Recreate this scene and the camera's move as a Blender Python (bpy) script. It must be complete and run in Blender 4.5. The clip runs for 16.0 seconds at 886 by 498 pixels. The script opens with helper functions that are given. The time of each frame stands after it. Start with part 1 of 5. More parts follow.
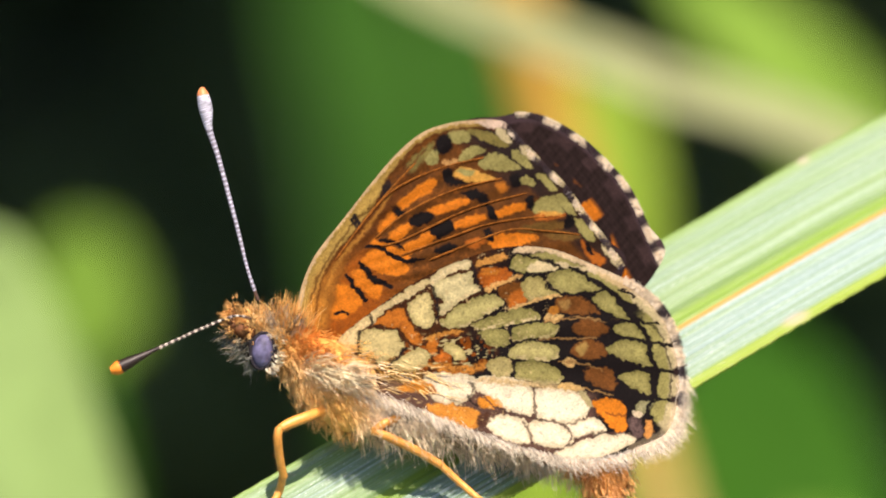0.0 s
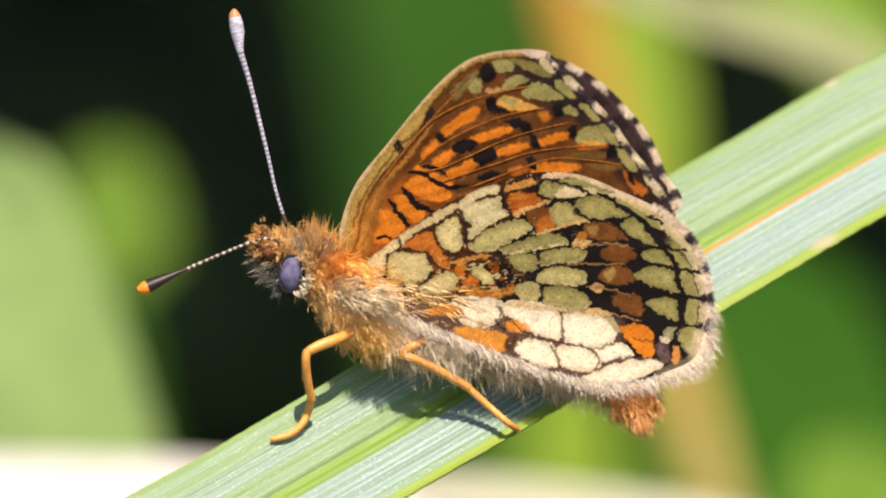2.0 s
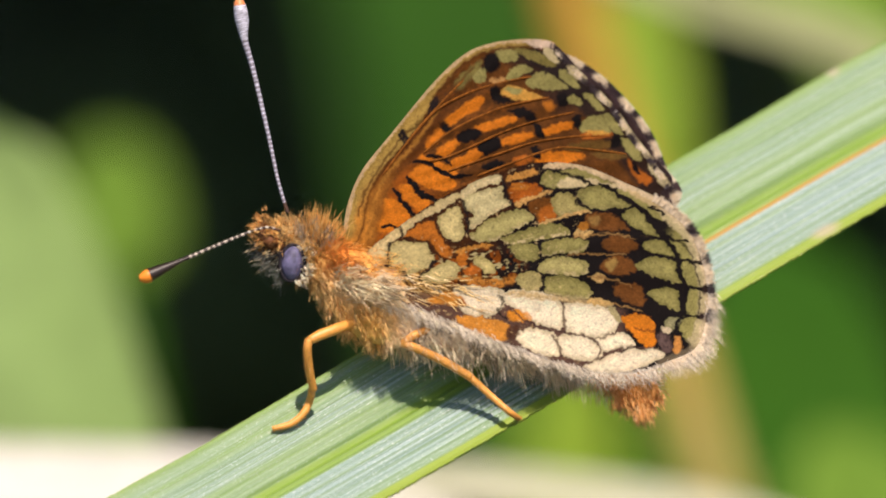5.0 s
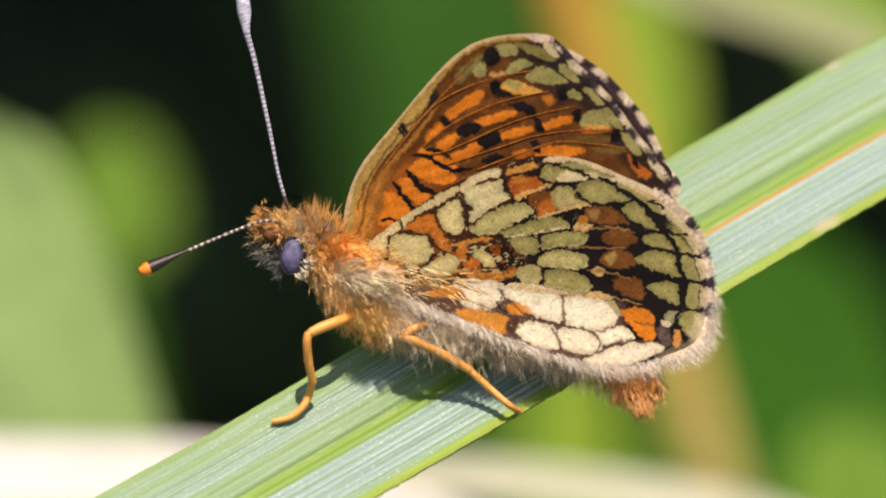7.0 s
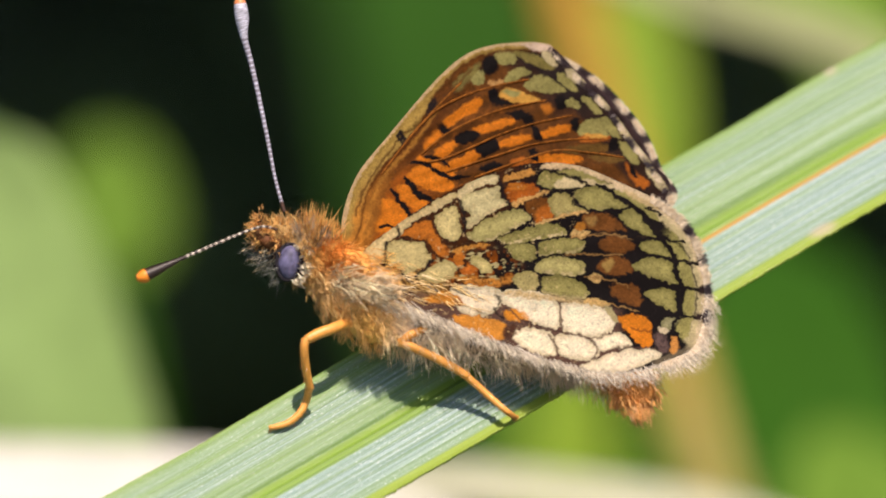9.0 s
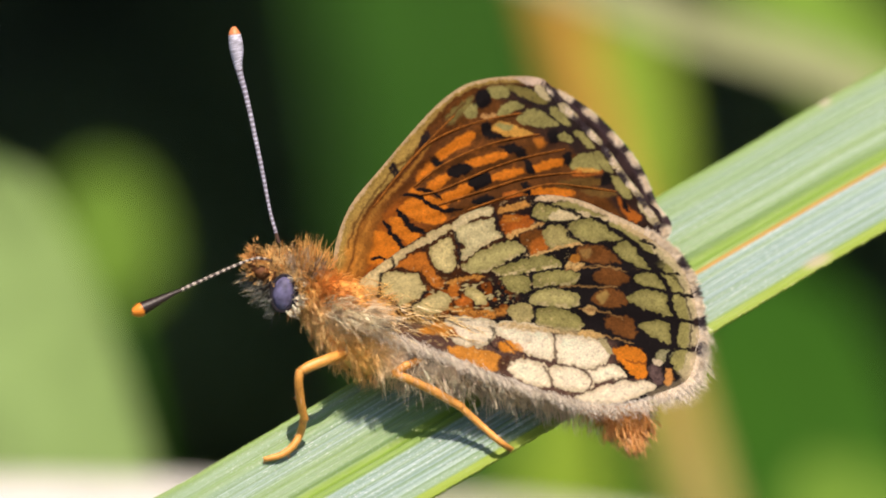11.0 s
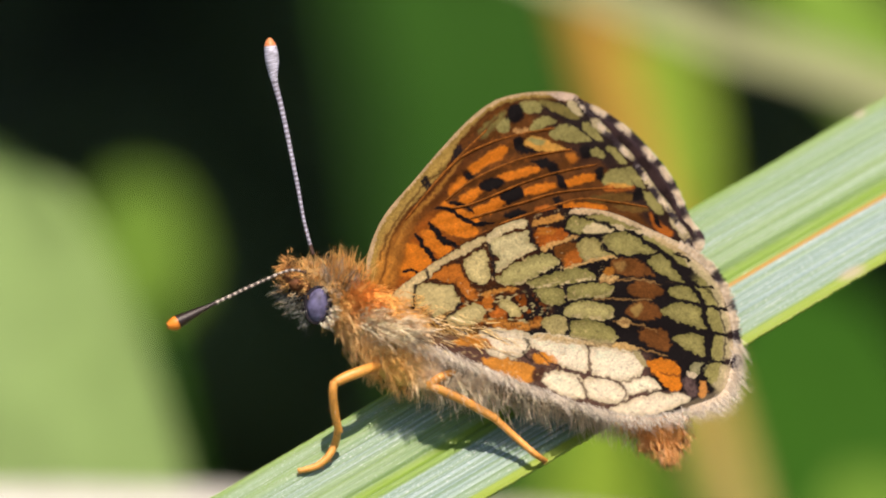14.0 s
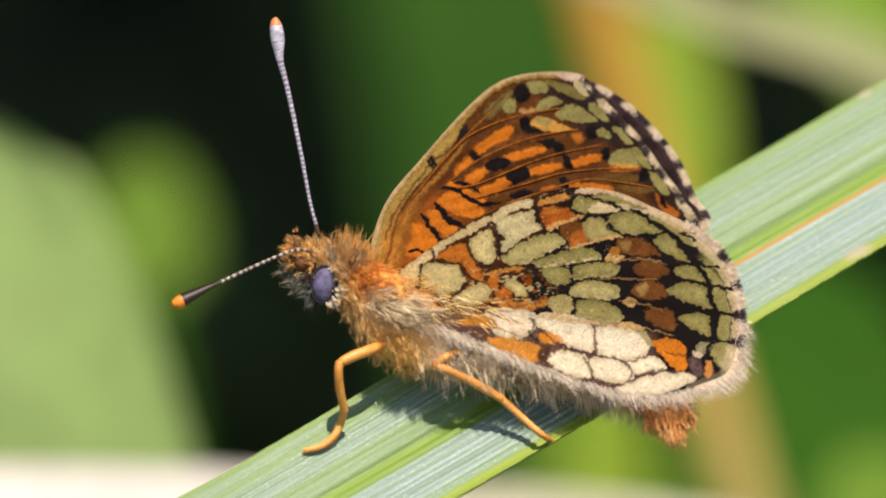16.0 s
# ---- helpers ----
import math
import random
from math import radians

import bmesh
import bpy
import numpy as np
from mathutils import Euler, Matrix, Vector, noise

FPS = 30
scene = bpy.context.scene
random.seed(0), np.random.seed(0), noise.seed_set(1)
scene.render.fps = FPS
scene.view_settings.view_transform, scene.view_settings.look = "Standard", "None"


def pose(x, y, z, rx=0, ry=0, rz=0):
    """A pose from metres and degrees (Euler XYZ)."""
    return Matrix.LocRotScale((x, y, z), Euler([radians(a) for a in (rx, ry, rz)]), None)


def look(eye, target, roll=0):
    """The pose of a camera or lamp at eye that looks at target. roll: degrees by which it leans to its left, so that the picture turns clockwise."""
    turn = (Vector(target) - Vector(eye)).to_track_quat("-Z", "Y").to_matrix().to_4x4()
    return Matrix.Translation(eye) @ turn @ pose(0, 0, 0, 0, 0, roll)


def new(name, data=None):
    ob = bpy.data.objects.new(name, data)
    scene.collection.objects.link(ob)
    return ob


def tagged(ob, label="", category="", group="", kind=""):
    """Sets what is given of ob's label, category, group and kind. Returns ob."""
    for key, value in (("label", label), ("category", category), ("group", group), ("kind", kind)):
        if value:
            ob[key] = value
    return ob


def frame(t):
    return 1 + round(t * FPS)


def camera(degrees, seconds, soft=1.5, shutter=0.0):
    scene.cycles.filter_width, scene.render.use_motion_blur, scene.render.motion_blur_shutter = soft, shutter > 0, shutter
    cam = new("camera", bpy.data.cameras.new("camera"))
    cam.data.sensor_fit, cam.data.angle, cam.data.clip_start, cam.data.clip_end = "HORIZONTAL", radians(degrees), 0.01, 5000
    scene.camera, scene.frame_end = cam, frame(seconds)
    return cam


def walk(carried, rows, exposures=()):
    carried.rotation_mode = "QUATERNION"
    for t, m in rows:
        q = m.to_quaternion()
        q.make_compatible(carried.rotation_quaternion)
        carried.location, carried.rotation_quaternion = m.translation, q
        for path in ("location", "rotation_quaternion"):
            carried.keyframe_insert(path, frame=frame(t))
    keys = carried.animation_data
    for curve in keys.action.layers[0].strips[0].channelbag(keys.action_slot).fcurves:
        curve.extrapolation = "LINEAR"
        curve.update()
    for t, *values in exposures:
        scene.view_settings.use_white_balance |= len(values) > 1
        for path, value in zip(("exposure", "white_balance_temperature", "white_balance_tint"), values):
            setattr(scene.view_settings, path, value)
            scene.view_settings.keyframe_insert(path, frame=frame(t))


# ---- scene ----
# A fritillary butterfly rests on a grass blade; a long lens looks at it from half a metre.
FOV = 6.5
DIST = 0.5
TILT = 15.0
PX = 2 * DIST * math.tan(radians(FOV / 2)) / 1568      # metres per unit of the drawing plane
MM = 0.001
BASE = Matrix.Translation((0, 0, 0.42)) @ pose(0, 0, 0, -TILT)   # x across, y away, z up the view

cam = camera(FOV, 16.0, soft=2.0)
cam.data.dof.use_dof = True
cam.data.dof.focus_distance = DIST + 0.001
cam.data.dof.aperture_fstop = 20.0

# seconds, sideways and upward turn of the hand-held camera in drawing units
SWAY = [(0, -115.6, 140.4), (0.1, -107.9, 133.4), (0.2, -80.3, 143.4), (0.3, -88.8, 146.4), (0.4, -93.8, 138.3), (0.5, -92.2, 135.6), (0.6, -85.8, 126.3), (0.7, -70.3, 126.3), (0.8, -61.8, 115.3), (0.9, -54.7, 126.3), (1, -63.1, 128.8), (1.1, -66.7, 125.2), (1.2, -66.7, 121.2), (1.3, -55.7, 126.2), (1.4, -65.7, 124.2), (1.5, -56.6, 115.7), (1.6, -58.6, 54.2), (1.7, -58.6, 48.1), (1.8, -62.1, 24.1), (1.9, -71.6, 17.1), (2, -66.1, 4), (2.1, -66.5, 5.1), (2.2, -67.5, -6.9), (2.3, -83.5, -10.9), (2.4, -64.5, -13), (2.5, -75.6, -1.1), (2.6, -68.5, -4), (2.7, -82.4, -7), (2.8, -75.4, -8.5), (2.9, -75.4, -5), (3, -67.9, -19.6), (3.1, -60.4, -10.1), (3.2, -40.3, -1.1), (3.3, -34.3, -1.1), (3.4, -35.7, -4.1), (3.5, -41.7, -9), (3.6, -47.8, -14.1), (3.7, -49.3, -17.2), (5.8, -68.9, -9.3), (5.9, -52.9, -4.5), (6, -62.1, -5.1), (6.1, -57.8, -1.5), (6.2, -44.8, -3.5), (6.3, -18.8, -6.6), (6.4, -5.2, 3.4), (6.5, -17.9, -3.8), (6.6, -61.8, -13.6), (6.7, -60.7, -9.1), (6.8, -60.7, -9.1), (6.9, -64.7, -17.6), (7, -63.9, -27.6), (7.1, -62.7, -22.7), (7.2, -49.7, -24.7), (7.3, -44.6, -20.2), (7.4, -50.6, -24.7), (7.5, -50.8, -33.6), (7.6, -65.6, -33.8), (7.7, -69.1, -33.8), (7.8, -71.6, -34.8), (7.9, -69, -33.8), (8, -65.9, -28.1), (8.1, -75.5, -31.3), (8.2, -76.5, -35.8), (8.3, -81.5, -33.9), (8.4, -71.5, -33.9), (8.5, -71.5, -43), (8.6, -59.4, -37.9), (8.7, -55.4, -24.9), (8.8, -49.4, -24.9), (8.9, -57.9, -22), (9, -68.9, -16.9), (9.1, -76.3, -16), (9.2, -82.1, -28.3), (11.3, -78.3, 42.4), (11.4, -85.9, 34.7), (11.5, -73, 43.2), (11.6, -64.9, 48.6), (11.7, -76.9, 57.6), (11.8, -91.9, 63.1), (11.9, -98.8, 66.6), (12, -86.4, 66.2), (12.1, -56.8, 67.6), (12.2, -43.8, 57.5), (12.3, -33.8, 53.5), (12.4, -30.8, 53.5), (12.5, -31.3, 60.8), (12.6, -29.7, 53.5), (12.7, -21.7, 57.5), (12.8, -21.7, 58.5), (12.9, -39.7, 52), (13, -43.9, 52.2), (13.1, -47.6, 50.4), (13.2, -35.1, 60.4), (13.3, -30.6, 67.4), (13.4, -31.6, 50.4), (13.5, -24.8, 60.1), (13.6, -29.6, 53.3), (13.7, -26.5, 56.3), (13.8, -25.5, 50.3), (13.9, -19.5, 46.3), (14, -17.9, 59.1), (14.1, -22.5, 53.3), (14.2, -12.5, 42.2), (14.3, -9.4, 36.2), (14.4, -6.4, 0.2), (14.5, 0, 0), (14.6, 17.6, -2.3), (14.7, 17.6, 6.2), (14.8, 14.7, 4.2), (14.9, 12.7, 3.1), (15, 16.2, 7.8), (15.1, 12.7, 11.1), (15.2, 21.7, 15.1), (15.3, 22.7, 14.1), (15.4, 23.8, 24.1), (15.5, 25, 32.3), (15.6, 17.8, 35), (15.7, 20.8, 30.5), (15.8, 11.8, 43.6), (15.9, -4.2, 34), (16, -7.8, 23)]
rows = []
for t, dx, dy in SWAY:
    ang = math.degrees(PX / DIST)
    dolly = -0.001 * (1 - t / 14.5)
    rows.append((t, BASE @ pose(0, -DIST + dolly, 0, 90) @ pose(0, 0, 0, 0, dx * ang) @ pose(0, 0, 0, dy * ang)))
walk(cam, rows, [(0, 0.62, 6800, 19), (1.5, 0.58, 6800, 19), (2.1, 0.37, 6800, 19), (2.5, 0.19, 6800, 19), (3.5, 0.14, 6800, 19), (7, 0.19, 6800, 19), (16, 0.16, 6800, 19)])

# ---------------------------------------------------------------- light
SUN = (BASE.to_3x3() @ Vector((0.12, -0.62, 0.775))).normalized()
world = bpy.data.worlds.new("sky")
scene.world = world
world.use_nodes = True
sky = world.node_tree.nodes.new("ShaderNodeTexSky")
sky.sky_type = "NISHITA"
sky.sun_disc = False
sky.sun_elevation = math.asin(SUN.z)
sky.sun_rotation = math.atan2(SUN.x, SUN.y)
world.node_tree.links.new(sky.outputs[0], world.node_tree.nodes["Background"].inputs[0])
world.node_tree.nodes["Background"].inputs[1].default_value = 0.095
sun = new("sun", bpy.data.lights.new("sun", "SUN"))
sun.data.energy = 5.0
sun.data.angle = radians(0.5)
sun.data.color = (1.0, 0.90, 0.76)
sun.matrix_world = look(SUN * 5, (0, 0, 0))


# ---------------------------------------------------------------- materials
def shader(name):
    m = bpy.data.materials.new(name)
    m.use_nodes = True
    nt = m.node_tree
    return m, nt, nt.nodes["Principled BSDF"], nt.links


def node(nt, kind, **values):
    n = nt.nodes.new(kind)
    for key, value in values.items():
        n.inputs[key.replace("_", " ")].default_value = value
    return n


def mix(nt, blend, fac, a, b):
    n = nt.nodes.new("ShaderNodeMix")
    n.data_type, n.blend_type = "RGBA", blend
    for socket, value in ((n.inputs[0], fac), (n.inputs[6], a), (n.inputs[7], b)):
        if hasattr(value, "is_output"):
            nt.links.new(value, socket)
        else:
            socket.default_value = value if isinstance(value, float) else (*value[:3], 1)
    return n.outputs[2]


def ramp(nt, source, *stops):
    n = nt.nodes.new("ShaderNodeValToRGB")
    nt.links.new(source, n.inputs[0])
    while len(n.color_ramp.elements) < len(stops):
        n.color_ramp.elements.new(0.5)
    for e, (at, c) in zip(n.color_ramp.elements, stops):
        e.position, e.color = at, ((c, c, c, 1) if isinstance(c, float) else (*c, 1))
    return n.outputs[0]


def noise_of(nt, scale, detail=3.0, coord=None, rough=0.55):
    n = node(nt, "ShaderNodeTexNoise", Scale=scale, Detail=detail, Roughness=rough)
    if coord is None:
        c = nt.nodes.new("ShaderNodeTexCoord")
        coord = c.outputs["Object"]
    nt.links.new(coord, n.inputs["Vector"])
    return n.outputs[0]


def bump(nt, b, height, strength, dist):
    n = node(nt, "ShaderNodeBump", Strength=strength, Distance=dist)
    nt.links.new(height, n.inputs["Height"])
    nt.links.new(n.outputs[0], b.inputs["Normal"])


def pigment_material(name, rough, grain, through_light=0.0, spec=0.3, relief=0.0):
    """Colour from the pigment layer of the mesh, with the grain of scales or hairs."""
    m, nt, b, ln = shader(name)
    a = nt.nodes.new("ShaderNodeVertexColor")
    a.layer_name = "pigment"
    g = noise_of(nt, 9000.0, 2.0)
    big = noise_of(nt, 1500.0, 3.0)
    c = mix(nt, "MULTIPLY", 1.0, a.outputs[0], ramp(nt, g, (0.25, 1 - grain), (0.75, 1 + grain * 0.5)))
    c = mix(nt, "MULTIPLY", 1.0, c, ramp(nt, big, (0.3, 1 - grain * 0.6), (0.7, 1 + grain * 0.3)))
    ln.new(c, b.inputs["Base Color"])
    b.inputs["Roughness"].default_value = rough
    b.inputs["Specular IOR Level"].default_value = spec
    if relief:
        bump(nt, b, g, relief, 0.00003)
    if through_light:
        tr = nt.nodes.new("ShaderNodeBsdfTranslucent")
        ln.new(c, tr.inputs[0])
        mx = nt.nodes.new("ShaderNodeMixShader")
        mx.inputs[0].default_value = through_light
        ln.new(b.outputs[0], mx.inputs[1])
        ln.new(tr.outputs[0], mx.inputs[2])
        ln.new(mx.outputs[0], nt.nodes["Material Output"].inputs[0])
    return m


def leaf_material(name, dark, light, through_light=0.35, scale=60.0, rough=0.5):
    m, nt, b, ln = shader(name)
    c = ramp(nt, noise_of(nt, scale, 4.0), (0.3, dark), (0.7, light))
    fine = noise_of(nt, scale * 12, 2.0)
    c = mix(nt, "MULTIPLY", 0.5, c, ramp(nt, fine, (0.3, 0.75), (0.7, 1.15)))
    ln.new(c, b.inputs["Base Color"])
    b.inputs["Roughness"].default_value = rough
    b.inputs["Specular IOR Level"].default_value = 0.2
    tr = nt.nodes.new("ShaderNodeBsdfTranslucent")
    ln.new(c, tr.inputs[0])
    mx = nt.nodes.new("ShaderNodeMixShader")
    mx.inputs[0].default_value = through_light
    ln.new(b.outputs[0], mx.inputs[1])
    ln.new(tr.outputs[0], mx.inputs[2])
    ln.new(mx.outputs[0], nt.nodes["Material Output"].inputs[0])
    bump(nt, b, fine, 0.3, 0.0004)
    return m


def stem_material(name, dark, light, through_light, scale):
    """Dry straw that is still green towards the foot."""
    m = leaf_material(name, dark, light, through_light, scale)
    nt = m.node_tree
    b = nt.nodes["Principled BSDF"]
    was = b.inputs["Base Color"].links[0].from_socket
    c = nt.nodes.new("ShaderNodeTexCoord")
    sep = nt.nodes.new("ShaderNodeSeparateXYZ")
    nt.links.new(c.outputs["Object"], sep.inputs[0])
    now = mix(nt, "MIX", ramp(nt, sep.outputs[2], (0.366, 0.8), (0.392, 0.0)), was, (0.52, 0.50, 0.17))
    nt.links.new(now, b.inputs["Base Color"])
    return m


def blade_material():
    """Grass blade: fine lengthwise ribs, green in the furrows, pale wax on the ribs."""
    m, nt, b, ln = shader("grass_blade_surface")
    uv = nt.nodes.new("ShaderNodeUVMap")
    sep = nt.nodes.new("ShaderNodeSeparateXYZ")
    ln.new(uv.outputs[0], sep.inputs[0])

    def lengthwise(across, along, detail):
        n = nt.nodes.new("ShaderNodeVectorMath")
        n.operation = "MULTIPLY"
        ln.new(uv.outputs[0], n.inputs[0])
        n.inputs[1].default_value = (along, across, 1)
        return noise_of(nt, 1.0, detail, n.outputs[0])
    wide = lengthwise(14.0, 2.5, 3.0)
    ribs = lengthwise(105.0, 5.0, 3.0)
    fine = lengthwise(38.0, 3.0, 4.0)
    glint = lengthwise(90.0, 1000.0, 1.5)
    across = sep.outputs[1]
    green = mix(nt, "MIX", wide, (0.13, 0.25, 0.03), (0.24, 0.36, 0.05))
    pale = mix(nt, "MIX", ramp(nt, ribs, (0.38, 0.0), (0.60, 1.0)), (0.135, 0.23, 0.17), (0.32, 0.43, 0.46))
    # wax lies on the two halves; the midrib and the lower edge stay green
    wax = ramp(nt, across, (0.0, 0.0), (0.055, 0.0), (0.08, 0.9), (0.40, 1.0), (0.425, 0.1), (0.525, 0.0), (0.555, 0.55),
               (0.66, 0.42), (0.71, 0.85), (0.80, 0.80), (0.85, 0.45), (0.92, 0.65), (1.0, 0.15))
    c = mix(nt, "MIX", mix(nt, "MULTIPLY", 1.0, wax, ramp(nt, wide, (0.30, 0.45), (0.60, 1.0))), green, pale)
    c = mix(nt, "MIX", ramp(nt, fine, (0.34, 0.50), (0.48, 0.0)), c, (0.11, 0.22, 0.06))
    # sparkle of light on the waxy ribs, painted into the base colour
    painted_shine = mix(nt, "MULTIPLY", 1.0, ramp(nt, glint, (0.60, 0.0), (0.70, 0.8)), mix(nt, "MULTIPLY", 1.0, wax, ramp(nt, ribs, (0.40, 0.15), (0.55, 1.0))))
    c = mix(nt, "MIX", painted_shine, c, (0.72, 0.77, 0.80))
    # yellow-green lower edge and a brown line beside the midrib
    c = mix(nt, "MIX", ramp(nt, across, (0.045, 0.75), (0.075, 0.0)), c, (0.25, 0.34, 0.04))
    rust = ramp(nt, across, (0.402, 0.0), (0.412, 1.0), (0.428, 1.0), (0.448, 0.0))
    where = ramp(nt, sep.outputs[0], (0.52, 0.0), (0.60, 0.9))
    c = mix(nt, "MIX", mix(nt, "MULTIPLY", 1.0, rust, where), c, (0.48, 0.25, 0.06))
    scar = nt.nodes.new("ShaderNodeVertexColor")
    scar.layer_name = "scar"
    c = mix(nt, "MIX", scar.outputs[0], c, (0.50, 0.38, 0.33))
    ln.new(c, b.inputs["Base Color"])
    ln.new(ramp(nt, glint, (0.4, 0.55), (0.70, 0.22)), b.inputs["Roughness"])
    b.inputs["Specular IOR Level"].default_value = 0.28
    bump(nt, b, ribs, 0.6, 0.00012)
    return m


def plain(name, colour, rough=0.5, spec=0.5, grain=0.25, scale=4000.0, coat=0.0):
    m, nt, b, ln = shader(name)
    g = noise_of(nt, scale, 3.0)
    ln.new(mix(nt, "MULTIPLY", 1.0, colour, ramp(nt, g, (0.25, 1 - grain), (0.75, 1 + grain * 0.6))), b.inputs["Base Color"])
    b.inputs["Roughness"].default_value = rough
    b.inputs["Specular IOR Level"].default_value = spec
    b.inputs["Coat Weight"].default_value = coat
    bump(nt, b, g, 0.25, 0.00003)
    return m


M_WING = pigment_material("wing_scales", 0.75, 0.34, 0.42, 0.10, 0.7)
M_FUR = pigment_material("fur_hairs", 0.38, 0.10, 0.12, 0.6)
M_BODY = pigment_material("body_skin", 0.7, 0.3, 0.0, 0.3, 0.5)
M_LEG = plain("amber_leg", (0.80, 0.36, 0.07), 0.42, 0.5, 0.2)
M_EYE = plain("compound_eye", (0.145, 0.138, 0.25), 0.6, 0.35, 0.95, 1500.0, 0.0)
M_ANT = pigment_material("antenna_scales", 0.45, 0.2, 0.0, 0.5)
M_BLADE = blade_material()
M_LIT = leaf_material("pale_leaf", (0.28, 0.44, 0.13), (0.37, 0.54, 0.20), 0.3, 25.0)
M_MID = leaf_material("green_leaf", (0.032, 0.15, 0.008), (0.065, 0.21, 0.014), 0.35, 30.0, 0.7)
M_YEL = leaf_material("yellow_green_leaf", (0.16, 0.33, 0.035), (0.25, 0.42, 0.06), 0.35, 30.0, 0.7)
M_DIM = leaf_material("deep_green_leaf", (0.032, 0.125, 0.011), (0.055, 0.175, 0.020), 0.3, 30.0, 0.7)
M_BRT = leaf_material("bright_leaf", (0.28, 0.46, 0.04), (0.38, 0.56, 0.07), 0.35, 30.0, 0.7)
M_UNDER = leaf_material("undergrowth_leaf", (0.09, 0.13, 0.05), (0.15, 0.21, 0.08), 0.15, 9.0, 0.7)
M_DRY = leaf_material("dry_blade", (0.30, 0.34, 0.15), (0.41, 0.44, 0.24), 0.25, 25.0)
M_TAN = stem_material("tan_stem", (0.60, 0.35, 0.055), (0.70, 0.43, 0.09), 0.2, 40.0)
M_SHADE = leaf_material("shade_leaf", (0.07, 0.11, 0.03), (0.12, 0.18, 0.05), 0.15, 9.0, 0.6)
M_PALE = leaf_material("straw_blade", (0.58, 0.59, 0.42), (0.69, 0.70, 0.53), 0.25, 25.0)
M_WHITE = leaf_material("bleached_blade", (0.66, 0.65, 0.58), (0.78, 0.77, 0.72), 0.2, 25.0)


def soil_material():
    m, nt, b, ln = shader("dark_soil")
    c = ramp(nt, noise_of(nt, 14.0, 6.0), (0.3, (0.022, 0.023, 0.014)), (0.7, (0.06, 0.062, 0.034)))
    ln.new(c, b.inputs["Base Color"])
    b.inputs["Roughness"].default_value = 0.9
    bump(nt, b, noise_of(nt, 60.0, 5.0), 0.6, 0.01)
    return m


M_SOIL = soil_material()


# ---------------------------------------------------------------- mesh helpers
def P(x, y, d=0.0):
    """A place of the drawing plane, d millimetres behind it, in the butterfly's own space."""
    k = PX * (1 + d * MM / DIST)
    return Vector(((x - 784) * k, d * MM, (441 - y) * k))


def mesh_of(name, verts, faces, material, smooth=True):
    me = bpy.data.meshes.new(name)
    me.from_pydata([tuple(v) for v in verts], [], [tuple(f) for f in faces])
    me.materials.append(material)
    if smooth:
        me.shade_smooth()
    return me


def put(name, me, parent=None, label="", at=None):
    ob = new(name, me)
    ob.parent = parent
    if at is not None:
        ob.matrix_basis = at
    if label:
        tagged(ob, label)
    return ob


def pigment(me, colours, name="pigment"):
    layer = me.color_attributes.new(name, "FLOAT_COLOR", "POINT")
    c = np.ones((len(me.vertices), 4), dtype=np.float32)
    c[:, :3] = colours
    layer.data.foreach_set("color", c.ravel())


def spline(points, n, closed=False):
    """Catmull-Rom curve through a few points."""
    p = np.array(points, dtype=float)
    k = len(p)
    out = []
    for u in np.linspace(0, k if closed else k - 1, n, endpoint=not closed):
        i = min(int(u), k - 1 if closed else k - 2)
        f = u - i
        ids = [(i + j) % k if closed else min(max(i + j, 0), k - 1) for j in (-1, 0, 1, 2)]
        a, b, c, d = p[ids]
        out.append(0.5 * (2 * b + (c - a) * f + (2 * a - 5 * b + 4 * c - d) * f * f + (3 * b - a - 3 * c + d) * f ** 3))
    return np.array(out)


def tube(points, radii, n=64, sides=10):
    """A tapered round tube along a curve: vertices, faces and the fraction along it."""
    c, r = spline(points, 400), spline([(q,) for q in radii], 400)[:, 0]
    run = np.r_[0, np.cumsum(np.linalg.norm(np.diff(c, axis=0), axis=1))]
    even = np.linspace(0, run[-1], n)
    c, r = np.stack([np.interp(even, run, c[:, k]) for k in range(3)], axis=1), np.interp(even, run, r)
    verts, faces, frac = [], [], []
    for i in range(n):
        d = Vector(c[min(i + 1, n - 1)] - c[max(i - 1, 0)]).normalized()
        a = d.cross(Vector((0.13, 0.97, 0.21))).normalized()
        b = d.cross(a)
        for k in range(sides):
            w = 2 * math.pi * k / sides
            verts.append(Vector(c[i]) + (a * math.cos(w) + b * math.sin(w)) * max(r[i], 1e-6))
            frac.append(i / (n - 1))
        if i:
            o = i * sides
            faces += [(o - sides + k, o - sides + (k + 1) % sides, o + (k + 1) % sides, o + k) for k in range(sides)]
    faces += [tuple(range(sides))[::-1], tuple(range((n - 1) * sides, n * sides))]
    return verts, faces, np.array(frac)


